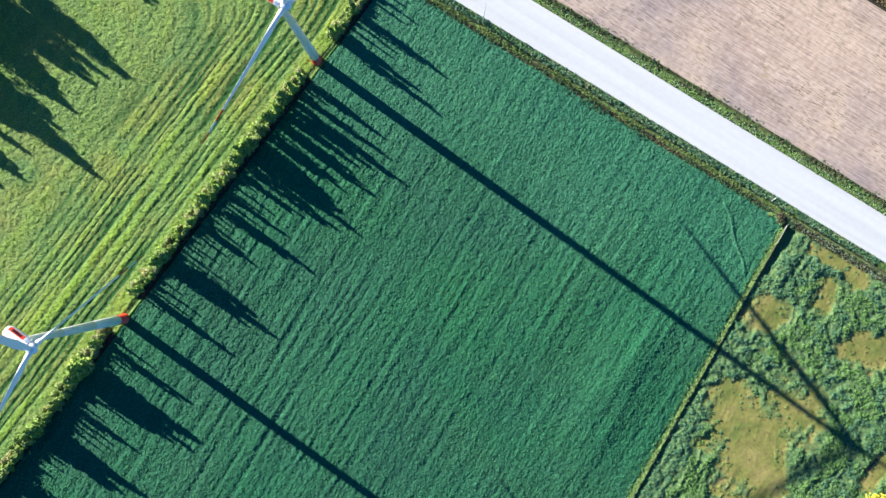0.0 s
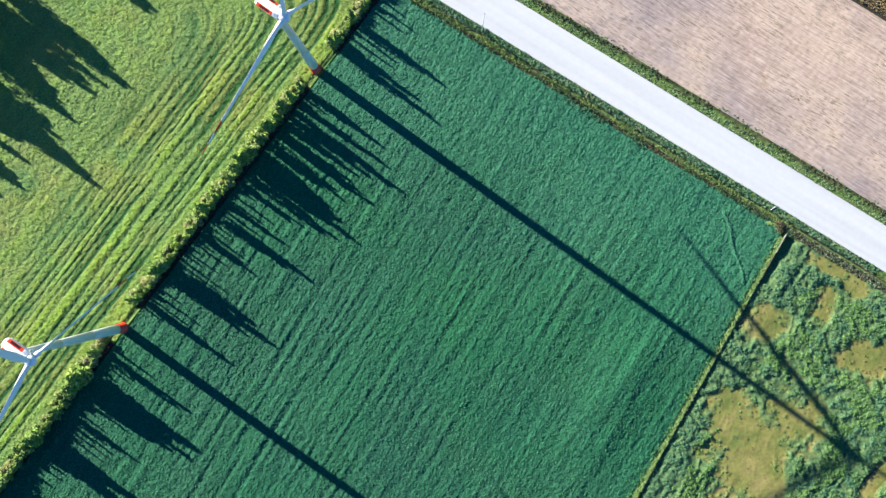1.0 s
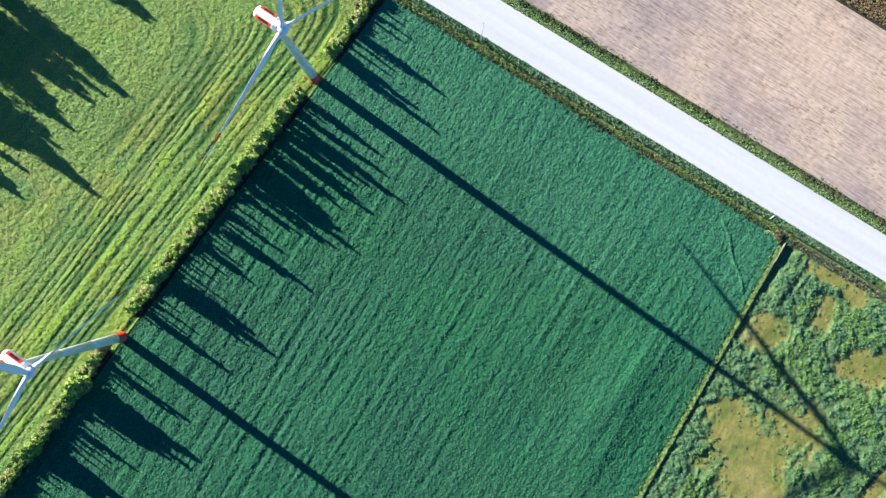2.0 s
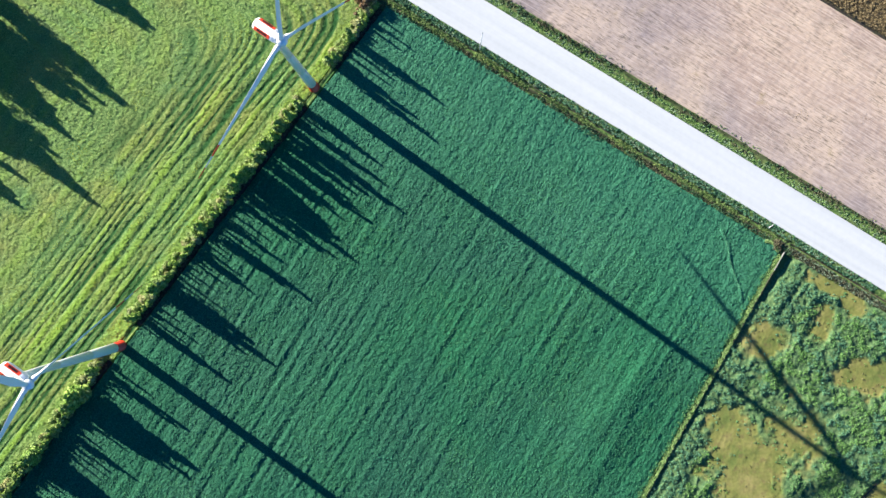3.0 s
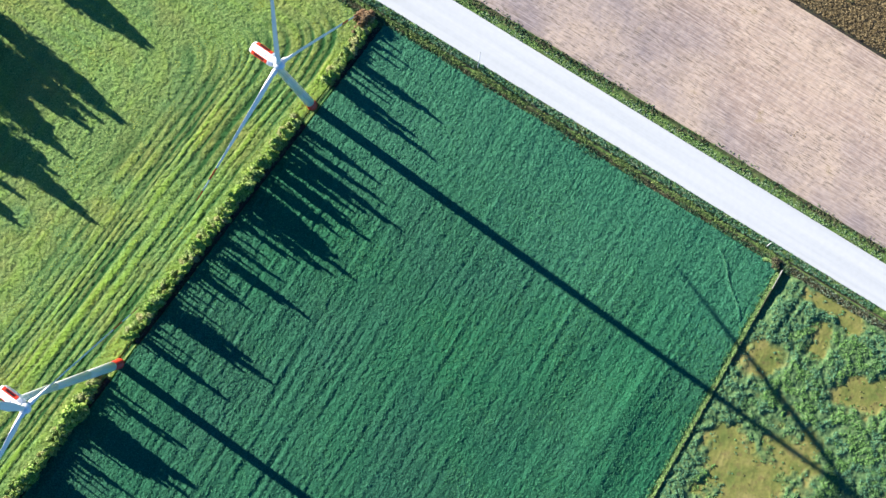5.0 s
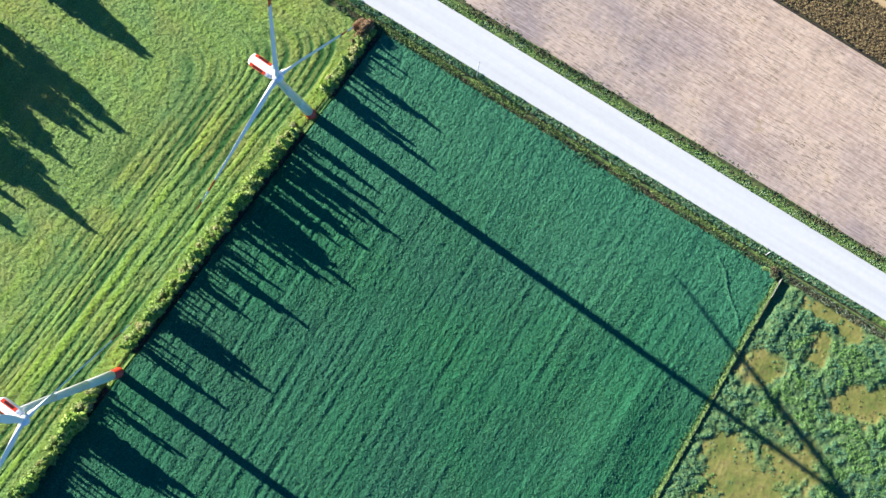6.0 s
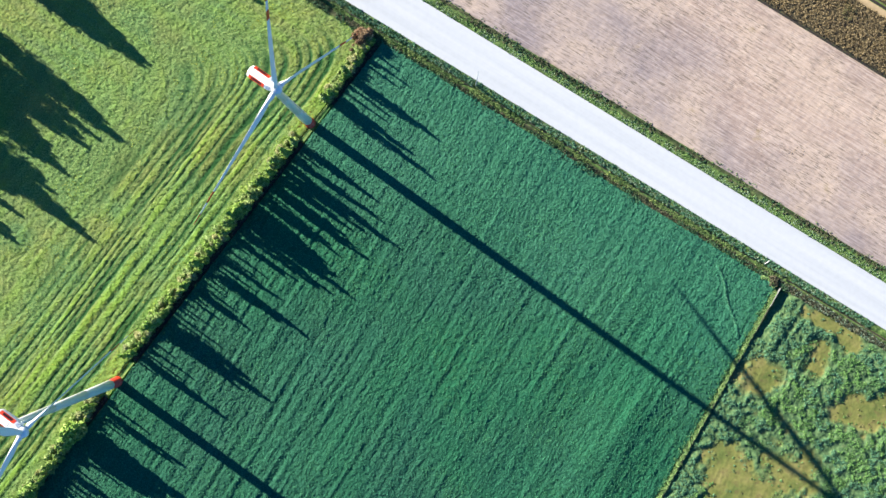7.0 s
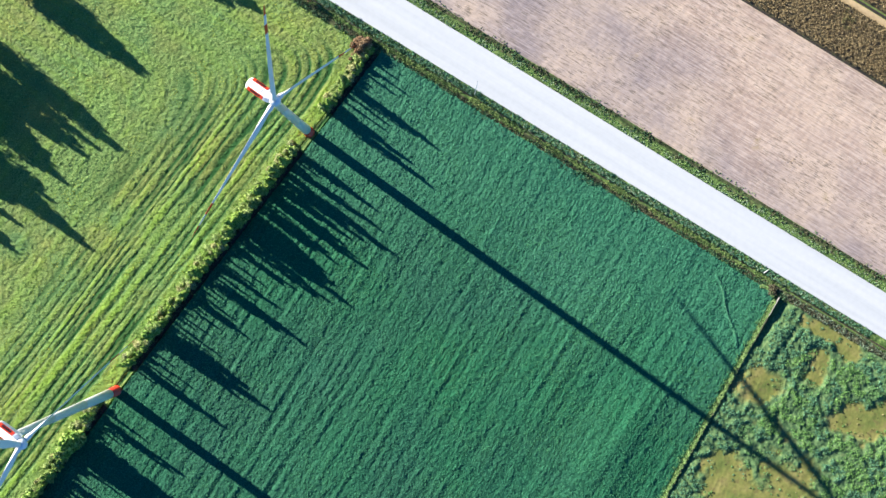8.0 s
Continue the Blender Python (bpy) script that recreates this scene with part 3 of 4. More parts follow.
    for k in range(3):
        m = Matrix.Translation((3.5, 0, 0)) @ Matrix.Rotation(radians(spin - 90 + 120 * k), 4, "X")
        m = m @ Matrix.Diagonal((1.25, 1.25, 1.25, 1))
        bm = bmesh.new()
        loft(bm, blade_rings(1.2, ROTOR - 3.2, 30))
        blade = part("blade", bm, PAINT, nacelle, "slender white rotor blade", True)
        blade.matrix_local = m
        bm = bmesh.new()
        loft(bm, blade_rings(ROTOR - 3.2, ROTOR, 8))
        part("blade_tip", bm, RED, blade, "red blade tip", True)
        bm = bmesh.new()
        loft(bm, blade_rings(ROTOR - 9.6, ROTOR - 6.4, 5, 0.02))
        part("blade_band", bm, RED, blade, "red band round the blade", True)
    return top


turbine(-38.1, 57.4, 66.0, -49, "white wind turbine with red tower foot beside hedge gap")
turbine(-96.5, -21.0, 64.5, -44, "white wind turbine with red foot beside the second hedge gap")


# ---- hedge and trees ----
def woody(name, height, spread, slender, seed, leaf, label, category, group, size=0.3, blobs=16, per=42, bare=None):
    """A tapered trunk with limbs and a crown of leaf clumps, standing at the origin."""
    r = random.Random(seed)
    top = tagged(new(name), label, category, group)
    trunk = bmesh.new()
    lean = Vector((r.uniform(-.04, .04), r.uniform(-.04, .04), 1)) * height
    rod(trunk, (0, 0, -0.3), lean * 0.5, 0.016 * height + 0.03, 0.011 * height + 0.02)
    rod(trunk, lean * 0.5, lean * 0.97, 0.011 * height + 0.02, 0.02)
    centres, radii = [], []
    low = bare if bare else 0.18 if slender else 0.22
    for i in range(blobs):
        f = low + (1 - low) * (i + r.random()) / blobs
        if slender is None:
            width = spread * min(1, (1.03 - f) * 2.2) ** 0.7
        else:
            width = spread * ((1.05 - f) ** 0.55 if slender else math.sin(math.pi * min(1, max(0.12, f)) ** 0.8) ** 0.6)
        a, w = r.uniform(0, 6.28), width * r.uniform(0.25, 0.85)
        c = lean * f + Vector((w * math.cos(a), w * math.sin(a), r.uniform(-.03, .03) * height))
        k = (0.28 + 0.3 * r.random()) * (spread if not slender else width + 0.25)
        if slender is None:
            k = (0.14 + 0.14 * r.random()) * (spread * 0.4 + width)
        centres.append(c)
        radii.append((k, k, k * (2.0 if slender else 0.9)))
        rod(trunk, lean * max(0.08, f - 0.14), c, 0.012 * height * (1.1 - f) + 0.012, 0.01, 3)
    part("trunk", trunk, BARK, top)
    leaves("crown", np.array(centres), np.array(radii), per, size, leaf, top, seed)
    return top


HEDGE_GROUP = "plants of the field hedge"
SLIM = [woody("hedge_tree", 10, 1.35, True, 60 + i, leaf, "slender tall hedge tree with small light leaves", "tree", HEDGE_GROUP, 0.36, 24, 23)
        for i, leaf in enumerate((LEAF_OLIVE, LEAF_LIME, LEAF_LIME, LEAF_LIME))]
HIGH = [woody("hedge_tree", 10, 1.35, True, 70 + i, leaf, "slender hedge tree with a bare lower trunk", "tree", HEDGE_GROUP, 0.36, 20, 26, bare=0.3)
        for i, leaf in enumerate((LEAF_OLIVE, LEAF_LIME))]
BUSH = [woody("hedge_shrub", 4, 1.9, False, 80 + i, leaf, text, "shrub", HEDGE_GROUP, 0.36, 20, 26)
        for i, (leaf, text) in enumerate(((LEAF_LIME, "bushy yellow-green hedge shrub"), (LEAF_OLIVE, "olive-green hedge shrub with pale tops"),
                                          (LEAF_TAN, "tan-tipped hedge shrub with faded heads")))]
TALL = [woody("field_tree", 14, 5.2, None, 100 + i, LEAF_WEED, "tall slender green tree beside the meadow", "tree", "trees beyond the meadow", 0.5, 72, 26)
        for i in range(3)]
RUST = [woody("rusty_shrub", 4, 2.2, False, 120, LEAF_RUST, "withered rust-brown shrub at the hedge end", "shrub", "", 0.26, 22, 50)]
USED = set()


def plant(kinds, which, x, y, z, size, wide, turn):
    """Stands one plant of a kind at a place; the first use of a kind takes the model itself."""
    m = pose(x, y, z, 0, 0, turn) @ Matrix.Diagonal((wide, wide, size, 1))
    ob = kinds[which]
    if ob in USED:
        return copy_thing(ob, m @ Matrix.Diagonal((1 / ob.scale.x, 1 / ob.scale.y, 1 / ob.scale.z, 1)))
    USED.add(ob)
    ob.matrix_basis = m
    return ob


def on_hedge(t, off):
    """A place t metres along the hedge; past the second gap it swings a little towards the crop and back."""
    off -= 1.5 * math.sin(math.pi * min(1, max(0, (t - 108) / 75)))
    return HEDGE_A + HEDGE_WAY * t + HEDGE_OUT * off


# hedge stretches: metres along from HEDGE_A, height of the dense growth at both ends
STRETCHES = ((-24, -1.0, 2.2, 2.2), (13.5, 97.0, 2.2, 2.5), (111.0, 186, 2.7, 4.2))
rng = random.Random(5)


def tip_tree(tx, ty):
    """The hedge place and height of the tree whose shadow ends at (tx, ty)."""
    p = np.array((tx, ty)) - HEDGE_A
    w = np.array((SUN_WAY.x, SUN_WAY.y))
    k = (p @ HEDGE_OUT) / (w @ HEDGE_OUT)
    return (p - k * w) @ HEDGE_WAY, 1.01 * k / COT


# ends of the long shadows in the crop, and how broad the tree is
TIPS = ((2.7, 50.8, 1.0), (0.0, 40.0, 0.85), (-6.0, 47, 0.9), (-16, 34, 1.0), (-9.4, 18.2, 0.9), (-19.7, 15.3, 1.1), (-24, 3.6, 1.0),
        (-30, 4.5, 0.9), (-37.2, -8.7, 1.2), (-49.6, -27, 1.4), (-60.7, -34, 0.8), (-55, -6, 0.9), (-46, 3, 0.9), (-62, -19, 0.9),
        (-73.6, -48.7, 0.9), (-73.6, -59, 2.1), (-76, -61, 1.7), (-90.7, -62.5, 0.8), (-90, -75, 1.9), (-96, -74, 1.6), (-26, 22, 1.1),
        (-70, -28, 0.8), (-34, 12, 1.3), (-28.9, 10.3, 1.7), (-58, -24, 1.0), (-108, -84, 2.0), (-118, -92, 2.0),
        (-20.6, 23.9, 1.0), (-15.4, 27, 0.9), (-24.7, 24.2, 1.1), (-23, 19, 1.0), (-28.1, 16.5, 1.1), (-31.6, 13.9, 0.8), (-40, 8, 0.7))
for tx, ty, wide in TIPS:
    t, h = tip_tree(tx, ty)
    for t0, t1 in ((-0.5, 14.0), (97.0, 111.0)):      # the gaps at the turbines stay free
        if t0 < t < t1:
            t = t0 - 0.5 if t - t0 < t1 - t else t1 + 0.5
    for k in range(3 if wide < 1.3 else 6):
        side = 1 if t > 110 or 13 < t < 20 else -1 if t < 0 or 90 < t < 98 else rng.choice((-1, 1))
        q = on_hedge(t + side * rng.uniform(0, 1.1) * wide * (k > 0), rng.uniform(0.2, 0.9))
        hh = h * (1 if k == 0 else rng.uniform(0.65, 0.92))
        high = rng.random() < (0.75 if wide > 1.1 else 0.35)
        plant(HIGH if high else SLIM, rng.randrange(2 if high else 4), q[0], q[1], 0.1, hh / 10, wide * rng.uniform(0.7, 1.0), rng.uniform(0, 360))
for t0, t1, h0, h1 in STRETCHES:
    t = t0
    while t < t1:
        h = h0 + (h1 - h0) * (t - t0) / (t1 - t0)
        q = on_hedge(t, rng.uniform(0.0, 0.9))
        if rng.random() < 0.6:
            plant(SLIM, rng.randrange(4), q[0], q[1], 0.1, h * rng.choice((0.7, 0.8, 0.9, 1.0, 1.2)) / 10, rng.uniform(0.7, 1.0), rng.uniform(0, 360))
        for k in range(2):
            q = on_hedge(t + rng.uniform(-.5, .5), rng.uniform(0.4, 3.4))
            w = rng.uniform(0.42, 0.95)
            plant(BUSH, rng.choice((1, 1, 2, 2) if t < 0 else (0, 1, 1, 1, 2, 2)), q[0], q[1], 0.1, h / 4 * rng.uniform(0.55, 1.05), w, rng.uniform(0, 360))
        t += rng.uniform(1.2, 1.7)
    t = t0 + 1
    while t < t1:                       # single spires above the growth
        swell = 0.75 + 0.5 * noise.noise((t * 0.11, 3.7, 0))
        q = on_hedge(t, rng.uniform(0.0, 0.8))
        plant(SLIM, rng.randrange(4), q[0], q[1], 0.1, min(8.8, max(3.0, swell * rng.uniform(3.2, 9.5))) / 10, rng.uniform(0.34, 0.52), rng.uniform(0, 360))
        t += rng.uniform(1.2, 2.3)

for x, y, k in ((-22.8, 84.6, 0.85), (-21.0, 83.8, 0.8), (-24.6, 83.6, 0.7), (-23.2, 81.8, 0.65), (-21.6, 81.6, 0.6), (-24.6, 80.6, 0.5), (-25.4, 79.4, 0.45), (-20.0, 85.2, 0.55),
                (-22.0, 83.0, 0.9), (-38.0, 97.5, 0.6)):
    plant(RUST, 0, x, y, 0.1, k * rng.uniform(0.8, 1.2), k * rng.uniform(0.75, 1.1), rng.uniform(0, 360))

# tall trees north-west of the meadow: where the shadow ends, the way back to the tree, breadth
for tx, ty, back, wide in ((-94.7, 51.6, 53, 0.62), (-99.5, 57.5, 52, 0.5), (-103, 61, 50, 0.6), (-101.5, 52, 50, 0.4), (-105, 49.7, 48, 0.42), (-109, 54, 46, 0.4), (-112, 60, 46, 0.5), (-113, 53.5, 46, 0.42), (-107, 53, 48, 0.5), (-121, 55, 42, 0.8),
                           (-111, 41.5, 44, 0.6), (-115, 47, 42, 0.5), (-117, 50, 40, 0.8), (-121, 60, 40, 0.8), (-118, 40, 36, 0.6), (-115, 36, 38, 0.4), (-102.4, 20.8, 50, 0.36), (-107, 25.5, 46, 0.5),
                           (-111, 29, 42, 0.6), (-117, 34, 40, 0.6), (-124.5, 28.5, 30, 0.3), (-125.9, 20.3, 30, 0.42), (-128, 24, 30, 0.4), (-127, 36, 34, 0.9), (-129, 43, 38, 0.9),
                           (-87.2, 75.0, 50, 0.9), (-91.5, 79.5, 48, 1.0), (-95, 83, 46, 0.9), (-51.8, 93.0, 24, 0.6), (-60.5, 95.0, 24, 0.6), (-132, 18, 28, 0.4)):
    plant(TALL, rng.randrange(3), tx - back * SUN_WAY.x, ty - back * SUN_WAY.y, 0, back / COT / 14, wide, rng.uniform(0, 360))


# ---- undergrowth ----
def scatter(name, label, places, size, per, leaf_size, material, seed, tall=1.0, base=0.1, loose=0.7):
    """One mass of low plants over the given places."""
    r = np.random.RandomState(seed)
    p = np.asarray(places, float)
    k = size * (0.6 + 0.8 * r.rand(len(p)))
    c = np.stack([p[:, 0], p[:, 1], base + 0.4 * k * tall], 1)
    ob = leaves(name, c, np.stack([k, k, k * tall * 0.8], 1), per, leaf_size, material, None, seed, 0.6, loose)
    return tagged(ob, label, "plants", kind="stuff")


def strip_places(n, s0, s1, d0, d1, seed, clump=0.0):
    r = np.random.RandomState(seed)
    s, d = s0 + (s1 - s0) * r.rand(n), d0 + (d1 - d0) * r.rand(n)
    p = ORIGIN + s[:, None] * U + d[:, None] * D
    return p[value_noise(p[:, 0], p[:, 1], 4, seed) >= clump]


# foot of the hedge: dark brown scrub colour stands for its shaded side
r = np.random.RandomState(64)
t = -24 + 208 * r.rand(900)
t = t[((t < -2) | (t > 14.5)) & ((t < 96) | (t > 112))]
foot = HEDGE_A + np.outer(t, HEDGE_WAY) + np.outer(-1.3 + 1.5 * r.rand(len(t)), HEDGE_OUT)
scatter("hedge_foot_scrub", "brownish scrub painting the shaded side of the hedge", foot, 0.42, 13, 0.2, LEAF_SCRUB, 220, 1.2)

# south verge, from the road to the crop
scatter("verge_bushes", "low bluish green bushes along the road edge", strip_places(1500, -60, 150, -3.0, -1.0, 201, 0.18), 0.36, 15, 0.17, LEAF_BLUE, 201)
scatter("verge_bushes", "low dark green bushes along the road edge", strip_places(360, -60, 150, -3.0, -1.1, 218, 0.4), 0.4, 14, 0.2, LEAF_DARK, 218)
scatter("verge_bushes", "pale-tipped green bushes along the road edge", strip_places(1100, -60, 150, -3.0, -0.95, 212, 0.25), 0.3, 12, 0.15, LEAF_MINT, 212)
scatter("verge_grass", "yellow-green tufted verge grass", strip_places(2600, -60, 122, -5.2, -3.5, 202, 0.28), 0.32, 13, 0.16, LEAF_GREEN, 202, 0.8)
scatter("verge_grass", "pale tufted verge grass", strip_places(520, -60, 75, -5.0, -3.6, 213, 0.5), 0.3, 12, 0.15, LEAF_OLIVE, 213, 0.8)
scatter("verge_scrub", "brown withered scrub beside the ditch", strip_places(1500, -60, 150, -6.5, -4.7, 203, 0.3), 0.34, 12, 0.16, LEAF_SCRUB, 203, 0.8)
scatter("verge_weeds", "dark weeds along the crop edge", strip_places(1900, -60, 122, -7.6, -5.2, 204, 0.3), 0.4, 13, 0.2, LEAF_DARK, 204)
scatter("verge_scrub", "pale-tipped brown scrub along the pasture edge", strip_places(420, 112, 165, -6.5, -4.1, 216), 0.42, 13, 0.17, LEAF_SCRUB, 216)
scatter("verge_scrub", "pale-tipped green scrub along the pasture edge", strip_places(420, 112, 165, -6.5, -4.2, 217), 0.34, 12, 0.15, LEAF_MINT, 217)
# north verge
scatter("verge_grass", "low green tufts on the narrow verge", strip_places(1400, -60, 150, 11.5, 13.5, 205, 0.3), 0.26, 13, 0.14, LEAF_BANK, 205, 0.8)
scatter("verge_grass", "pale green tufts on the narrow verge", strip_places(1200, -60, 150, 11.5, 13.3, 214, 0.3), 0.26, 12, 0.14, LEAF_MINT, 214, 0.8)
scatter("verge_weeds", "dark weeds on the narrow verge", strip_places(650, -60, 150, 13.2, 14.9, 206, 0.42), 0.3, 13, 0.18, LEAF_DARK, 206)
scatter("verge_weeds", "withered weeds on the narrow verge", strip_places(1100, -60, 150, 12.8, 15.2, 219, 0.35), 0.32, 12, 0.16, LEAF_SCRUB, 219)
scatter("verge_grass", "yellow-green grass along the harvested field", strip_places(700, -60, 150, 14.2, 16.3, 215, 0.5), 0.22, 10, 0.13, LEAF_GREEN, 215, 0.7)
scatter("dried_plants", "brown dried standing crop plants", strip_places(7000, 45, 140, 65.5, 80, 207), 0.38, 10, 0.17, LEAF_DRY, 207, 1.3)
scatter("dried_plants", "brown dried standing crop plants", strip_places(1800, 70, 140, 84, 92, 208), 0.44, 9, 0.22, LEAF_DRY, 208, 1.3)

# weeds of the pasture, away from its bare patches
r = np.random.RandomState(77)
N = 34000
spots = np.stack([60 + 105 * r.rand(N), -100 + 115 * r.rand(N)], 1)
beyond = (spots[:, 0] - 103.5) * 0.871 - (spots[:, 1] - 8.8) * 0.491
below = (spots - along(0, -7.6)) @ D
lush = ropes(spots[:, 0], spots[:, 1])
kind = value_noise(spots[:, 0], spots[:, 1], 9, 93) + 0.5 * value_noise(spots[:, 0], spots[:, 1], 3, 94)
bare = bareness(spots[:, 0], spots[:, 1])
grown = (beyond > 1.6 + 4.4 * np.clip((spots[:, 1] + 16) / 20, 0, 1)) & (below < 0) & (bare < 0.2 + 0.6 * (r.rand(N) < 0.14)) & (lush > 0.46)
wallside = 5 + 8 * value_noise(spots[:, 0], spots[:, 1], 8, 95) + 14 * np.exp(-((spots[:, 1] + 4) / 9) ** 2)
for low, high, near, size, material, label in ((0.0, 2.0, True, 0.42, LEAF_BLUE, "bluish green weeds beside the boundary wall"),
                                               (0.0, 0.60, False, 0.42, LEAF_WEED, "dense leafy green weeds over the pasture"),
                                               (0.60, 0.80, False, 0.42, LEAF_BLUE, "bluish bushy weeds over the pasture"),
                                               (0.80, 2.0, False, 0.42, LEAF_TALL, "light green tall weeds over the pasture")):
    keep = grown & (kind >= low) & (kind < high) & ((beyond <= wallside) == near)
    scatter("pasture_weeds", label, spots[keep], size, 18, 0.17, material, 78 + int(low * 10) + near, 0.75,
            pasture_height(spots[keep, 0], spots[keep, 1]) - 0.1, 0.5)
keep = (beyond > 1.2) & (below < -1) & (bareness(spots[:, 0], spots[:, 1]) > 0.3) & (r.rand(N) < 0.03 + 0.06 * (kind > 0.85))
scatter("pasture_tufts", "scattered olive tufts on bare soil", spots[keep], 0.35, 10, 0.2, LEAF_BROWN, 79, 1.0, 0.0)
keep = (beyond > 3.4) & (below < -1) & (np.abs(bareness(spots[:, 0], spots[:, 1]) - 0.25) < 0.25) & (r.rand(N) < 0.35)
scatter("pasture_grass", "short olive grass round the bare soil", spots[keep], 0.5, 12, 0.2, LEAF_GREEN, 80, 0.7, 0.0)

# ---- fence line between crop and pasture ----
FENCE_A, FENCE_WAY = np.array((104.3, 7.4)), np.array((-0.491, -0.871))
FENCE_OUT = np.array((-0.871, 0.491))
FENCE_TURN = math.degrees(math.atan2(FENCE_WAY[1], FENCE_WAY[0]))


def beside(t, w):
    return FENCE_A + np.multiply.outer(t, FENCE_WAY) + np.multiply.outer(w, FENCE_OUT)


for name, t0, t1, w, thick, tall, material, label in (
        ("field_wall", 0.0, 6.4, 0.0, 0.12, 1.3, CONCRETE, "pale concrete end wall at the field corner"),
        ("field_wall", 6.4, 16.0, 0.02, 0.16, 1.0, WALL_TOP, "low weathered boundary wall along the crop"),
        ("field_wall", 16.0, 150.0, 0.02, 0.16, 0.75, WALL_TOP, "low weathered boundary wall along the crop")):
    bm = bmesh.new()
    mid = beside((t0 + t1) / 2, w)
    box(bm, (t1 - t0, thick, tall + 0.25), (mid[0], mid[1], -0.25), FENCE_TURN, 0.05)
    tagged(part(name, bm, material), label, "wall", kind="structure")
r = np.random.RandomState(90)
w = 0.12 + 1.35 * r.rand(3600)
scatter("bank_grass", "yellow grass growing along the boundary wall", FENCE_A + np.outer(1.5 + 145 * r.rand(3600), FENCE_WAY) + np.outer(w, FENCE_OUT), 0.25, 12, 0.14, LEAF_BANK, 81, 1.2, 0.72 - 0.25 * w)
scatter("bank_weeds", "dark green weeds along the crop rim", beside(2 + 145 * r.rand(700), 1.4 + 1.2 * r.rand(700)), 0.4, 12, 0.2, LEAF_WEED, 82, 1.2, 0.35)
a = r.rand(260) * 1.6
ring = np.stack([98.3 + 3.6 * np.cos(a) + 0.6 * r.rand(260), 7.2 + 3.2 * np.sin(a) + 0.6 * r.rand(260)], 1)
scatter("bank_grass", "yellow grass round the rounded crop corner", ring, 0.3, 16, 0.14, LEAF_BANK, 83, 1.2, 0.5)
corner = np.stack([101.2 + 2.0 * r.rand(110), 8.3 + 2.6 * r.rand(110)], 1)
scatter("corner_scrub", "brown scrub outside the rounded crop corner", corner, 0.45, 13, 0.2, LEAF_SCRUB, 84, 1.1, 0.5)

# a white beam over the roadside ditch, and a mast on the verge
bm = bmesh.new()
box(bm, (1.7, 0.14, 0.75), (100.4, 15.2, -0.1), 34, 0.03)
tagged(part("culvert_beam", bm, PAINT), "short white concrete beam over the roadside ditch", "beam")
mast = tagged(new("utility_pole"), "slim pale utility pole on the grassy verge", "pole")
mast.location = (12.1, 68.9, 0)
bm = bmesh.new()
rod(bm, (0, 0, -0.3), (0, 0, 20), 0.17, 0.09, 12)
part("shaft", bm, PAINT, mast, smooth=True)
bm = bmesh.new()
rod(bm, (0, 0, 20), (0, 0, 20.5), 0.14, 0.05, 10)
part("cap", bm, STEEL, mast)

# a yellow shrub past the pasture's far corner
shrub = woody("yellow_shrub", 5, 3.4, False, 140, LEAF_YELLOW, "bright yellow leafy shrub beyond the pasture", "shrub", "", 0.3, 30, 60)
shrub.matrix_basis = pose(129.9, -76.9, 0) @ Matrix.Scale(1.2, 4)

# pale regrowth along the old wheel mark in the crop
k = np.linspace(0, 1, 120)
mark = np.stack([85.6 + 5.7 * k + 0.25 * np.sin(9 * k), 13.9 - 20.6 * k], 1)
scatter("regrowth", "pale green regrowth along an old wheel mark", mark, 0.2, 10, 0.13, LEAF_NEW, 85, 1.0, 0.75)

# dark weeds in the dried crop
spots = along(94, 76) + np.random.RandomState(95).normal(size=(30, 2)) * 1.6
scatter("crop_weeds", "olive weeds among the dried crop", spots, 0.55, 12, 0.2, LEAF_BROWN, 96, 1.4)


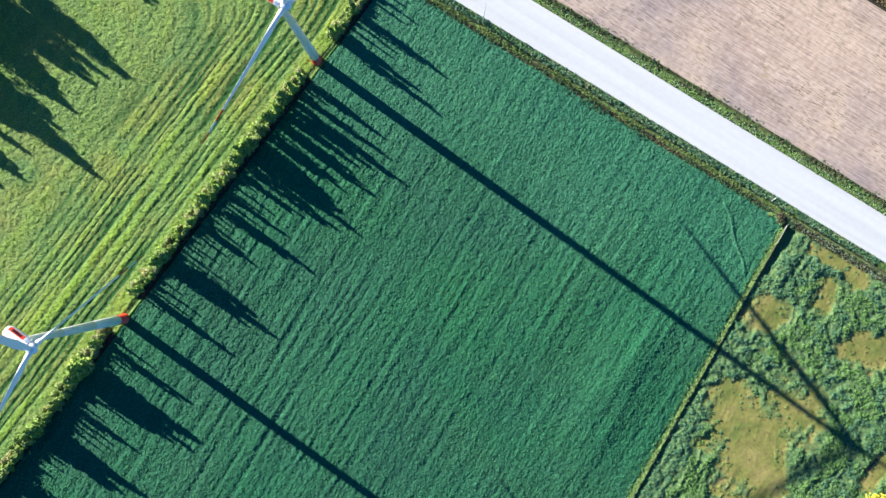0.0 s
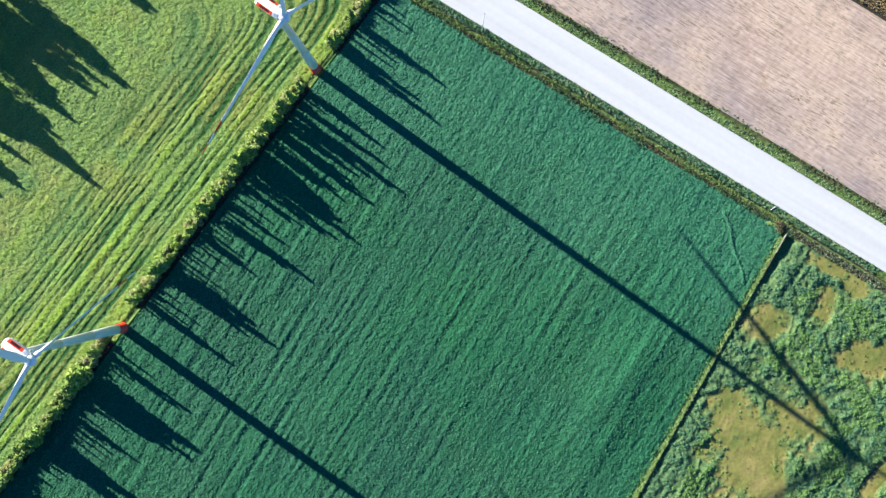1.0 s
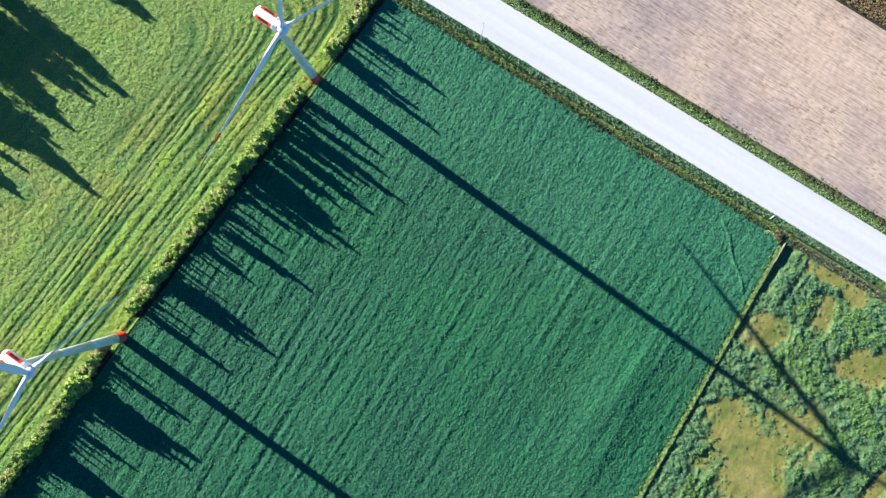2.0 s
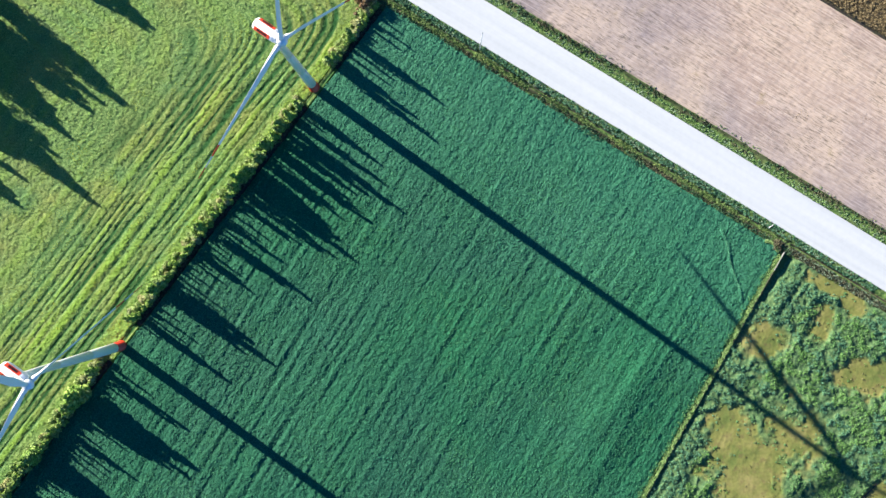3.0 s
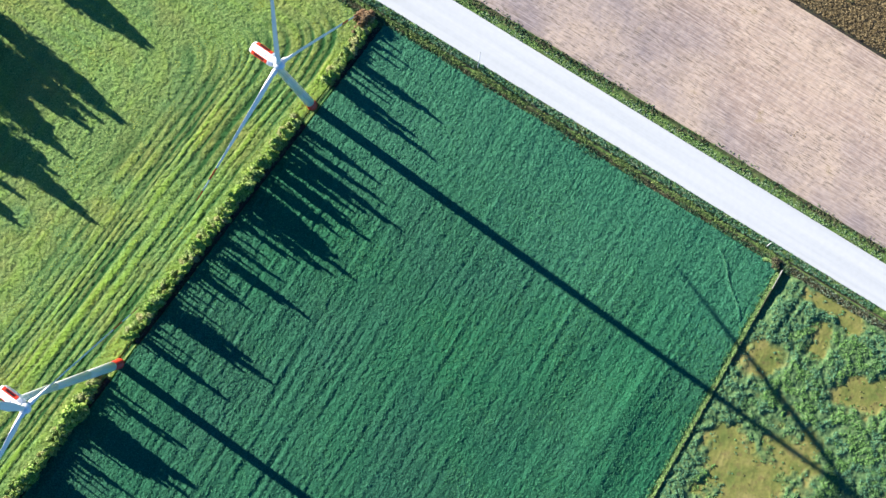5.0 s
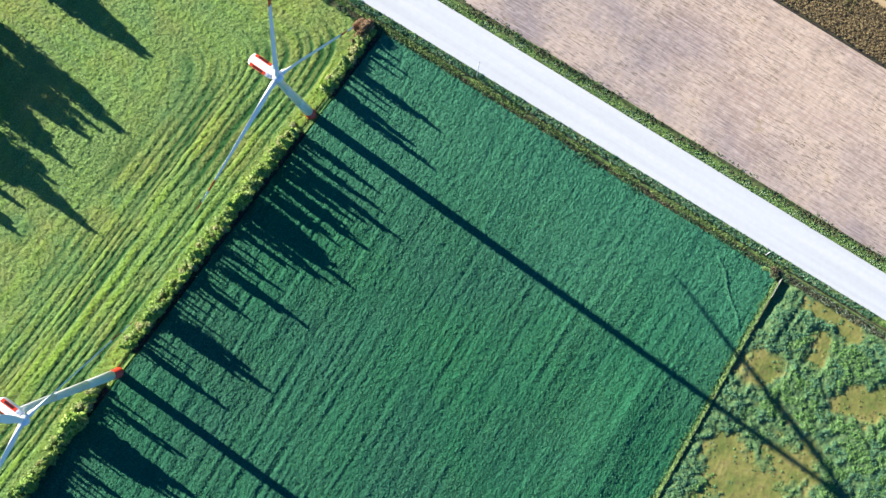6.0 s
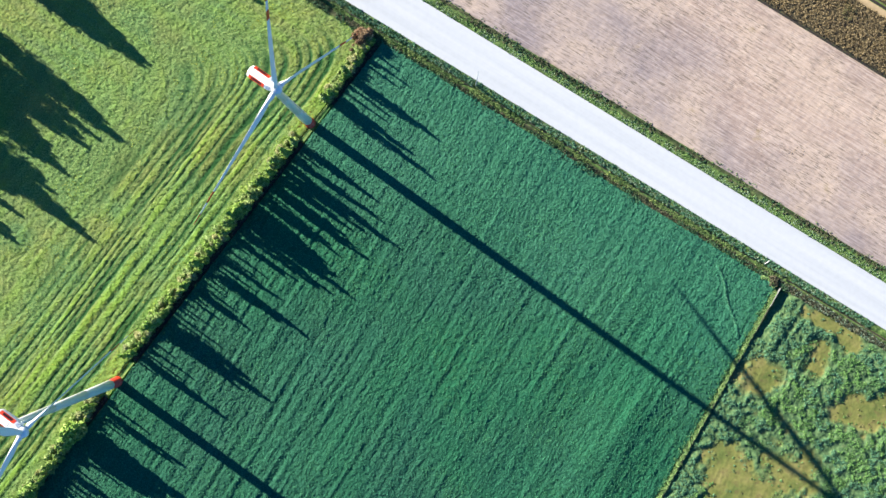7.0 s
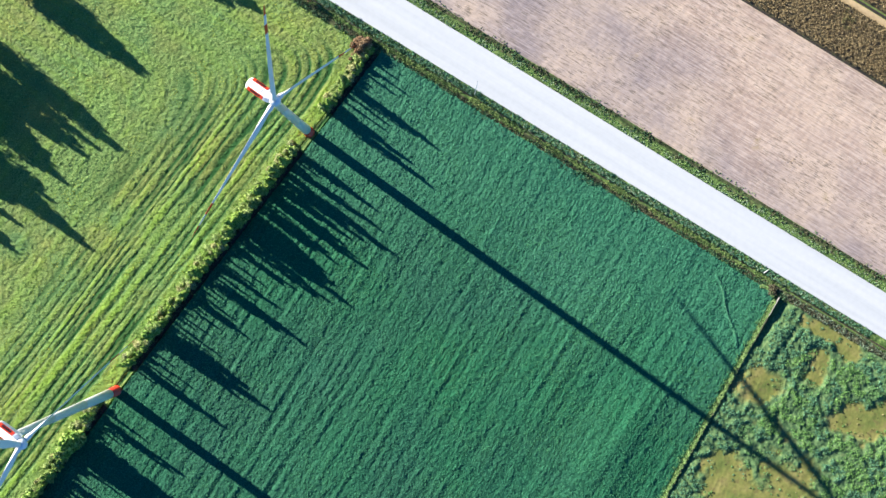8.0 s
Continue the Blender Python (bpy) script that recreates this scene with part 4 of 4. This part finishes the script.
for x, y, n in ((129.2, 47.7, 13), (108.6, 48.7, 9)):
    spots = np.array((x, y)) + np.random.RandomState(n).normal(size=(n, 2)) * (1.6, 0.7)
    scatter("stubble_weeds", "low brownish weeds in the harvested field", spots, 0.4, 8, 0.2, LEAF_DRY, 97 + n, 0.25, 0.0)


# ---- leaves of the crop and blades of the meadow ----
def canopy(name, label, corners, n, height, size, material, seed, up, lift=0.02, keep=None):
    """Single leaves lying over a plot's relief."""
    r = np.random.RandomState(seed)
    c = [np.array(p, float) for p in corners]
    u, v = r.rand(n, 1), r.rand(n, 1)
    p = (c[0] * (1 - u) + c[1] * u) * (1 - v) + (c[3] * (1 - u) + c[2] * u) * v
    if keep:
        p = p[keep(p[:, 0], p[:, 1])]
    z = height(p[:, 0], p[:, 1]) + lift
    ob = leaves(name, np.column_stack([p, z]), np.full((len(p), 3), 0.06), 1, size, material, None, seed, up)
    return tagged(ob, label, "plants", kind="stuff")


canopy("crop_plants", "broad blue-green leaves of the field crop", (CROP_NW, CROP_NE, CROP_SE, CROP_SW), 165000, crop_height, 0.23, LEAF_CROP, 301, 2.4, 0.02,
       lambda x, y: (y > -82) & (crop_pale(x, y) < value_noise(x, y, 0.7, 62)))
canopy("crop_plants", "paler green leaves of the field crop", (CROP_NW, CROP_NE, CROP_SE, CROP_SW), 165000, crop_height, 0.23, LEAF_PALE, 303, 2.4, 0.02,
       lambda x, y: (y > -82) & (crop_pale(x, y) >= value_noise(x, y, 0.7, 62)))
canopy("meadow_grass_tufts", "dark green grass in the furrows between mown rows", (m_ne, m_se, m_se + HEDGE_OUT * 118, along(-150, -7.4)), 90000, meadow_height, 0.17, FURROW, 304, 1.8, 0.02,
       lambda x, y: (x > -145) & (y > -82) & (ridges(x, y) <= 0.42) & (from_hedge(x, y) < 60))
for lush, material, label in ((True, BLADE_LUSH, "yellow-green grass of the mown rows"), (False, BLADE, "grass tufts of the open meadow")):
    canopy("meadow_grass_tufts", label, (m_ne, m_se, m_se + HEDGE_OUT * 118, along(-150, -7.4)), 100000, meadow_height, 0.2, material, 302, 1.8, 0.02,
           lambda x, y: (x > -145) & (y > -82) & (ridges(x, y) > 0.42) & ((from_hedge(x, y) + 26 * value_noise(x, y, 9, 63) < 52) == lush))
